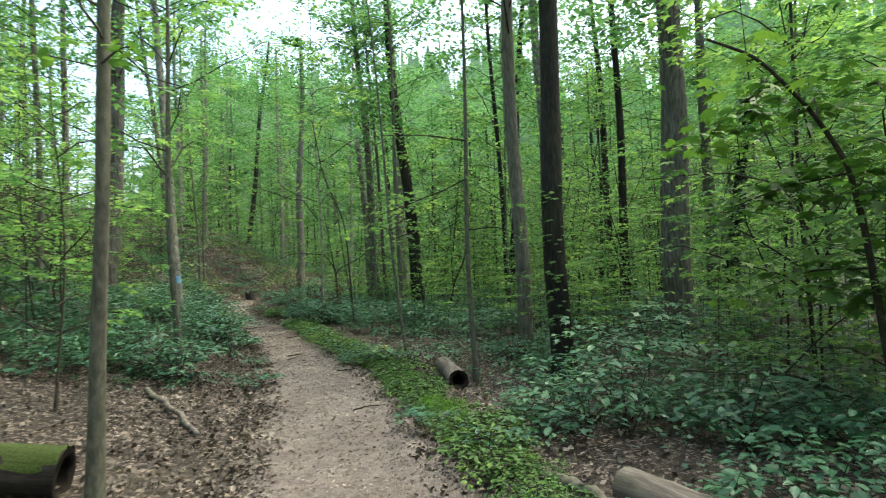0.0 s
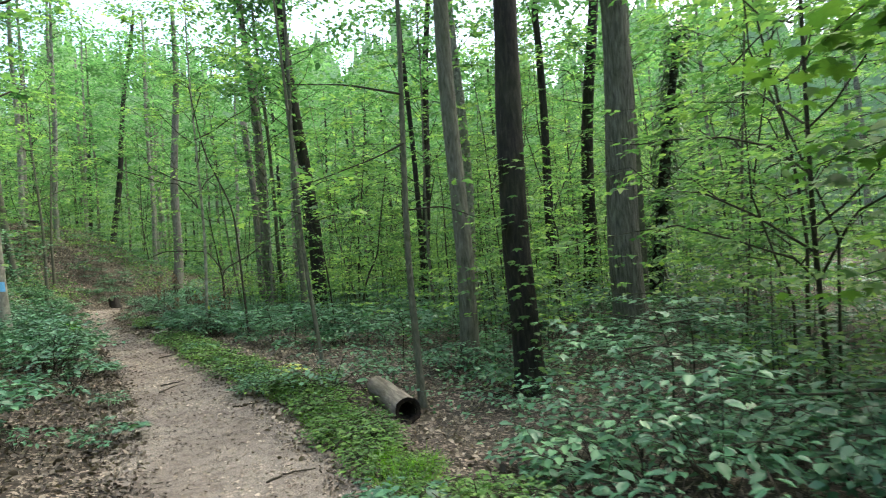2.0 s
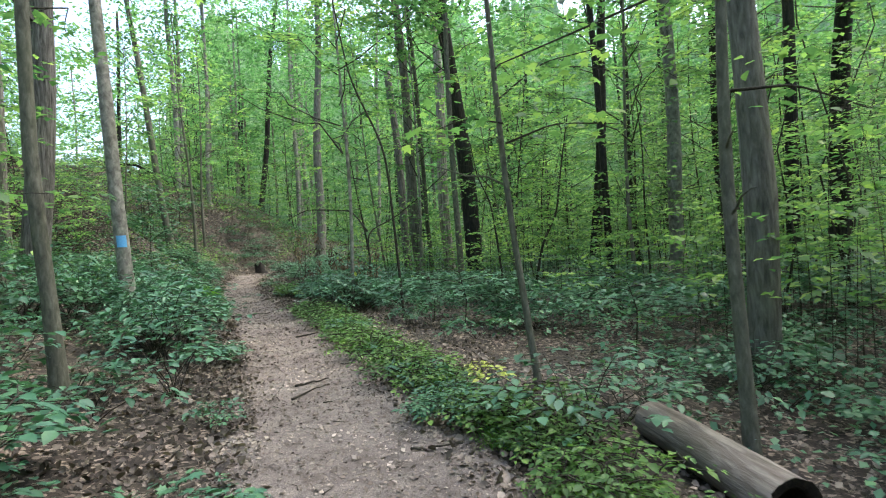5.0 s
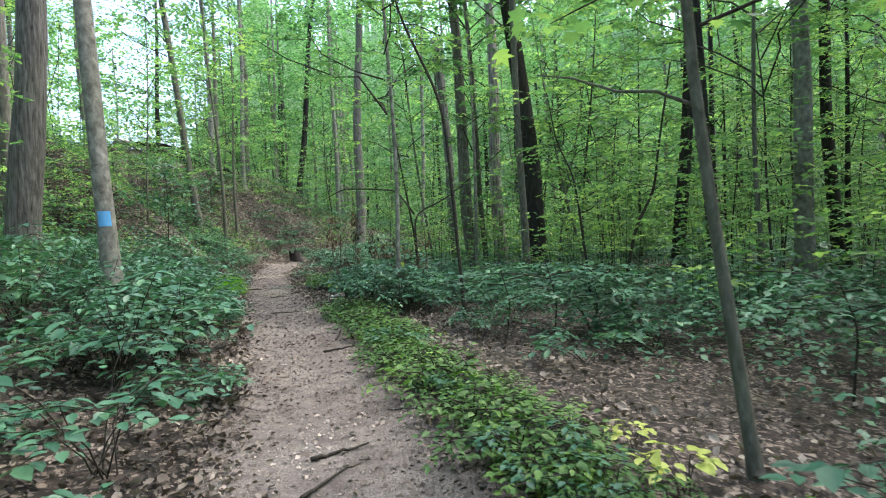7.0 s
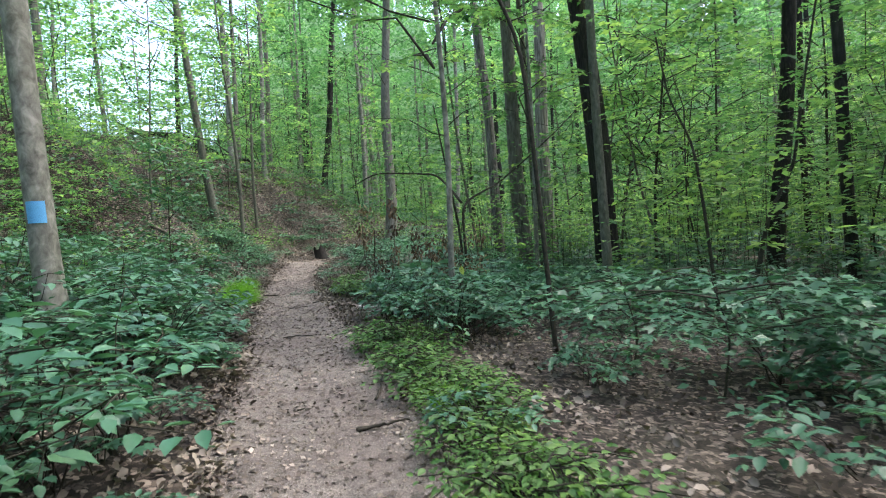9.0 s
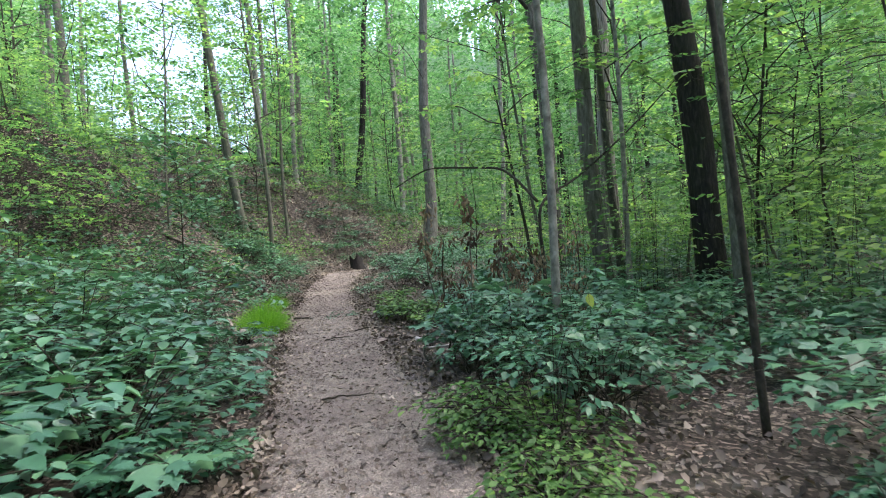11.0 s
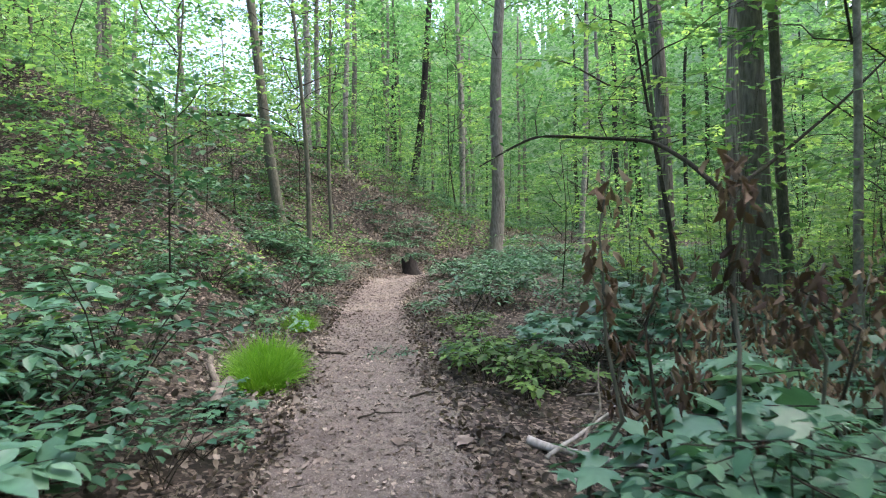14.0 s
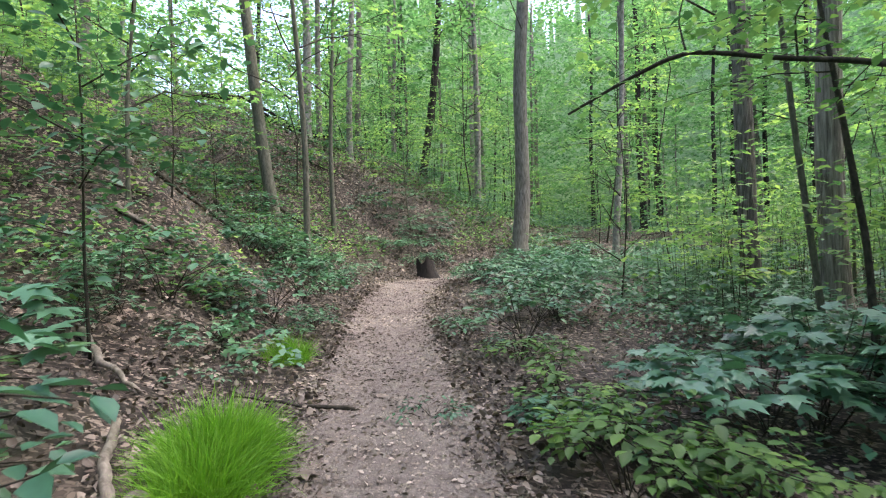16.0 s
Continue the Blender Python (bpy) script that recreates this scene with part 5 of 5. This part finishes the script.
# withered brush beside the path
NARROW = (np.array([(0, 0, 0), (0.16, 0.3, 0.14), (0.12, 0.75, 0.02), (0.03, 1, -0.1), (-0.1, 0.75, 0.12), (-0.15, 0.3, 0.02), (0, 0.5, -0.05)]), CURLED[1])
HANGING = (NARROW[0] * np.array((1.2, 1, 1.6)), CURLED[1])
brush = thing("withered_bush", pose(-4.5, 19.35, float(ground(-4.5, 19.35))), "withered bush with hanging brown leaves and bare stems", "bush")
DEAD_STEMS = [(-5.25, 18.9, (1.63, 1.35, 1.2)), (-4.75, 18.68, (1.66, 1.58, 1.3)), (-4.5, 18.9, (1.25, 1.05)), (-4.95, 19.3, (1.05, 0.85)), (-4.4, 19.5, (1.1, 0.9)),
              (-4.7, 19.9, (0.95, 0.7)), (-5.1, 19.6, (0.85, 0.6)), (-4.2, 19.2, (1.1, 0.8)), (-4.3, 20.1, (0.9, 0.65)), (-4.9, 18.95, (0.8, 0.6)), (-4.3, 20.6, (1.0, 0.75, 0.5)),
              (-4.0, 20.9, (1.1, 0.8, 0.6)), (-4.5, 20.9, (0.8, 0.55, 0.4)), (-4.1, 21.4, (0.9, 0.6, 0.45)), (-3.8, 20.5, (1.1, 0.8, 0.6)), (-4.6, 21.3, (0.6, 0.4))]
g = Pile()
for q in range(44):
    a = bits_rng.uniform(0, 2 * np.pi)
    foot = np.array((bits_rng.normal(0.2, 0.32), bits_rng.normal(0.75, 0.6), -0.05))
    far = bits_rng.uniform(0.2, 0.6)
    top = foot + np.array((math.cos(a) * far, math.sin(a) * far, bits_rng.uniform(0.22, 0.75)))
    if q < 3:
        foot = np.array([(-0.5, -0.6, -0.05), (0.2, 0.1, -0.05), (0.75, 0.9, -0.05)][q])
        top = foot + np.array((bits_rng.normal(0, 0.1), bits_rng.normal(0, 0.1), (1.45, 1.3, 1.6)[q]))
    line = curve(foot, top, 0.12, bits_rng, 7, 0.05)
    p = Pile()
    p.add(*tube(line, np.linspace(0.012, 0.004, 7), 6, 0.05, bits_rng))
    part("stem", p.mesh("stem", BLEACHED if q % 5 == 4 else TWIG, True), brush)
    n = 75
    t = bits_rng.uniform(0.35, 1.0, n)
    c = np.stack([np.interp(t, np.linspace(0, 1, 7), line[:, k]) for k in range(3)], 1) + bits_rng.normal(0, 0.06, (n, 3))
    ahead = np.stack([bits_rng.normal(0, 0.45, n), bits_rng.normal(0, 0.45, n), -np.ones(n)], 1)
    leaves(g, tri(NARROW), c, ahead, bits_rng.normal(0, 1, (n, 3)), bits_rng.uniform(0.03, 0.07, n))
for x, y, tops in DEAD_STEMS:
    foot = np.array((x + 4.5, y - 19.35, -0.05))
    line = curve(foot, foot + np.array((bits_rng.normal(0, 0.08), bits_rng.normal(0, 0.08), max(tops) + 0.1 - float(ground(-4.5, 19.35)))), 0.0, bits_rng, 8, 0.025)
    p = Pile()
    p.add(*tube(line, np.linspace(0.013, 0.005, 8), 6, 0.05, bits_rng))
    part("stem", p.mesh("stem", BARK_SMOOTH, True), brush)
    for h in tops:
        n = 18
        zc = h - float(ground(-4.5, 19.35))
        k = np.array([np.interp(zc, line[:, 2], line[:, c]) for c in range(3)])
        c = k + bits_rng.normal(0, 1, (n, 3)) * np.array((0.045, 0.045, 0.05))
        ahead = np.stack([bits_rng.normal(0, 0.5, n), bits_rng.normal(0, 0.5, n), -np.ones(n)], 1)
        leaves(g, tri(HANGING), c, ahead, bits_rng.normal(0, 1, (n, 3)), bits_rng.uniform(0.05, 0.095, n))
part("withered_foliage", g.mesh("withered_foliage", DEAD_LEAF), brush)
for pts, r in (([(-5.6, 19.9, 0.05), (-5.2, 20.4, 0.25), (-4.85, 20.9, 0.5)], 0.016), ([(-5.45, 19.9, 0.06), (-5.3, 20.2, 0.28), (-5.3, 20.7, 0.5)], 0.012),
               ([(-5.75, 20.2, 0.04), (-5.35, 19.95, 0.08), (-4.9, 19.9, 0.08)], 0.035), ([(-5.5, 19.6, 0.03), (-5.1, 19.7, 0.1), (-4.6, 19.5, 0.12)], 0.014),
               ([(-5.0, 18.7, 0.1), (-4.7, 19.2, 0.45), (-4.3, 19.8, 0.6)], 0.013), ([(-5.5, 21.3, 0.08), (-5.0, 21.2, 0.2), (-4.5, 21.5, 0.25)], 0.012)):
    stick("dead_branch", pts, r, "bare pale dead branch lying in the withered brush", BLEACHED if r > 0.013 else DEADWOOD, "dead branches in the brush")

for q in range(18):
    x, y = bits_rng.uniform(-5.4, -3.6), bits_rng.uniform(18.6, 21.2)
    if x < float(trail_x(y)) + 0.75:
        continue
    a, n, h = bits_rng.uniform(0, 6.3), bits_rng.uniform(0.3, 0.8), bits_rng.uniform(0.05, 0.4)
    stick("dead_branch", [(x, y, 0.02), (x + n * 0.5 * math.cos(a), y + n * 0.5 * math.sin(a), h * 0.7), (x + n * math.cos(a + 0.2), y + n * math.sin(a + 0.2), h)],
          bits_rng.uniform(0.004, 0.009), "thin bare dead branch in the withered brush", DEADWOOD if q % 2 else TWIG, "dead branches in the brush")

# single plants that stand out
NEAR_PLANTS = ((-4.75, 18.25, 0.85), (-4.3, 18.3, 0.9), (-3.9, 18.4, 0.9), (-4.5, 17.8, 0.7), (-4.1, 17.4, 0.8), (-3.6, 17.1, 0.85), (-4.0, 16.5, 0.75))
BROAD = herb_mesh(120, 8, 0.75, 0.5, 0.17, 2, tri(OVATE), LEAF_BROAD)
MAPLE = herb_mesh(121, 9, 0.8, 0.55, 0.19, 2, tri(LOBED), LEAF_BROAD)
LIGHT = herb_mesh(122, 11, 0.38, 0.42, 0.1, 2, tri(OVATE), LEAF_WEED)
SPREAD = herb_mesh(124, 11, 0.8, 0.5, 0.092, 3, tri(OVATE), LEAF_LOW)
PALE = herb_mesh(123, 5, 0.3, 0.2, 0.12, 1, tri(OVATE), LEAF_YELLOW)
for x, y, s in ((-7.3, 17.2, 1.0), (-7.1, 16.7, 0.85), (-7.7, 17.8, 0.95), (-6.9, 17.7, 0.7), (-8.1, 17.2, 1.1), (-6.4, 15.6, 0.75), (-6.8, 15.0, 0.8), (-6.3, 14.3, 0.6)):
    herb(x, y, BROAD, s, "bushy plant with broad blue-green leaves, paled by a painted sky sheen", "broadleaf_plant", "broad-leaved plants")
for x, y, s in ((-5.45, 22.9, 1.0), (-5.0, 23.3, 1.1), (-5.25, 23.7, 0.95), (-4.6, 23.0, 1.0), (-6.0, 23.6, 0.6), (-4.6, 20.7, 0.9), (-4.0, 20.3, 0.95), (-4.3, 21.4, 0.8), (-3.6, 21.0, 1.0), (-9.5, 20.5, 1.1), (-4.55, 18.75, 1.0), (-4.2, 19.0, 1.0)):
    herb(x, y, MAPLE, s, "maple seedling with large lobed green leaves", "maple_seedling", "maple seedlings")
for x, y, s in NEAR_PLANTS:
    herb(x, y, SPREAD, s, "plant with spreading blue-green oval leaves in withered brush", "spreading_plant", "plants in the brush")
for x, y, s in ((-6.3, 21.7, 1.15), (-6.1, 22.2, 1.0), (-6.5, 22.4, 0.9), (-6.9, 23.6, 0.9), (-6.75, 23.0, 0.8), (-5.9, 21.3, 0.85), (-5.7, 21.9, 0.9), (-7.3, 24.6, 0.8)):
    herb(x, y, LIGHT, s, "low plant with fresh light green leaves", "leafy_plant", "light green plants")
herb(-1.35, 11.4, PALE, 0.8, "small plant with yellowed pale leaves", "yellowed_plant", "yellowed plants")
herb(-1.45, 12.0, PALE, 0.55, "small plant with yellowed pale leaves", "yellowed_plant", "yellowed plants")
# a leafy twig fallen on the path
herb(-7.7, 22.65, HERBS[2], 0.55, "fallen leafy green twig lying on the footpath", "fallen_leafy_twig", "")

# large pale leaves that lie singly on the path
FALLEN = (LOBED[0] * np.array((1, 1, 1)) + np.array([(0, 0, 0.05 * math.sin(3.1 * k)) for k in range(len(LOBED[0]))]), LOBED[1])
p = Pile()
leaves(p, tri(FALLEN), [(0, 0, 0)], [(0, 1, 0)], [(0, 0, 1)], 1.0)
pale_leaf = p.mesh("fallen_leaf", CHAFF)
for x, y in ((-8.14, 21.97), (-8.05, 22.35), (-8.06, 21.47), (-7.68, 22.44), (-8.27, 23.01), (-7.84, 21.26), (-7.48, 21.31), (-6.62, 19.95),
             (-6.97, 19.62), (-6.11, 19.93), (-5.69, 20.43), (-6.33, 19.07), (-5.85, 17.93), (-3.13, 13.51), (-4.19, 13.51), (-3.36, 11.87),
             (-4.84, 15.55), (-5.08, 15.29), (-4.96, 15.78), (-1.82, 8.94), (-4.02, 15.13), (-4.9, 15.1), (-3.46, 14.06), (-4.75, 14.12)):
    ob = new("fallen_leaf", pale_leaf)
    s = bits_rng.uniform(0.08, 0.14)
    ob.matrix_world = pose(x, y, float(ground(x, y)) + 0.05, bits_rng.normal(0, 8), bits_rng.normal(0, 8), bits_rng.uniform(0, 360)) @ Matrix.Scale(s, 4)
    tagged(ob, "single dry pale brown leaf lying on the footpath", "leaf", "single leaves on the path")

# a seedling that has kept one yellow leaf
z = float(ground(-3.7, 17.52))
late = thing("yellow_leaf_seedling", pose(-3.7, 17.52, z), "thin seedling with a single yellow leaf", "seedling")
p = Pile()
p.add(*tube([(0, 0, -0.03), (0.02, 0.01, 0.4), (0, 0, 0.82)], (0.005, 0.004, 0.003), 6))
part("stem", p.mesh("stem", TWIG), late)
p = Pile()
leaves(p, tri(OVATE), [(0, 0, 0.82)], [(0.2, -0.1, -1)], [(-0.5, -1, 0.2)], 0.11)
part("leaf", p.mesh("leaf", LEAF_YELLOW), late, "hanging yellow leaf")

# low plants and fallen limbs over the slope and its spur
slope = np.random.default_rng(31)
tufts = Pile()
for q in range(150):
    y = slope.uniform(22, 42)
    x = float(trail_x(min(y, 31.0))) - slope.uniform(1.2, 11.0)
    if slope.random() < 0.25 + 0.5 * float(wave(x, y, 2.1, 6.0)):
        continue
    a, k = slope.uniform(0, 6.3), (0, 2, 4)[q % 3]
    size = slope.uniform(0.6, 1.2)
    turn = np.array([(math.cos(a), -math.sin(a), 0), (math.sin(a), math.cos(a), 0), (0, 0, 1)]) * size
    tufts.add(np.concatenate(PLAIN[k][1].v) @ turn.T + np.array((x, y, float(ground(x, y)) - 0.05)), np.concatenate(PLAIN[k][1].f))
tagged(new("slope_plants", tufts.mesh("slope_plants", LEAF_LOW)), "low blue-green plants scattered over the leafy slope", "undergrowth", kind="stuff")
for q in range(22):
    y = slope.uniform(24, 40)
    x = float(trail_x(min(y, 31.0))) - slope.uniform(1.5, 9.5)
    a, n, r = slope.uniform(0, 6.3), slope.uniform(0.8, 2.2), slope.uniform(0.015, 0.045)
    stick("fallen_limb", [(x, y, r), (x + n * 0.5 * math.cos(a), y + n * 0.5 * math.sin(a), r * 1.6), (x + n * math.cos(a + 0.2), y + n * math.sin(a + 0.2), r)],
          r, "thin dark limb lying on the leaf-covered slope" if q % 2 else "thin grey limb lying on the leaf-covered slope", TWIG if q % 2 else DEADWOOD, "limbs on the slope")
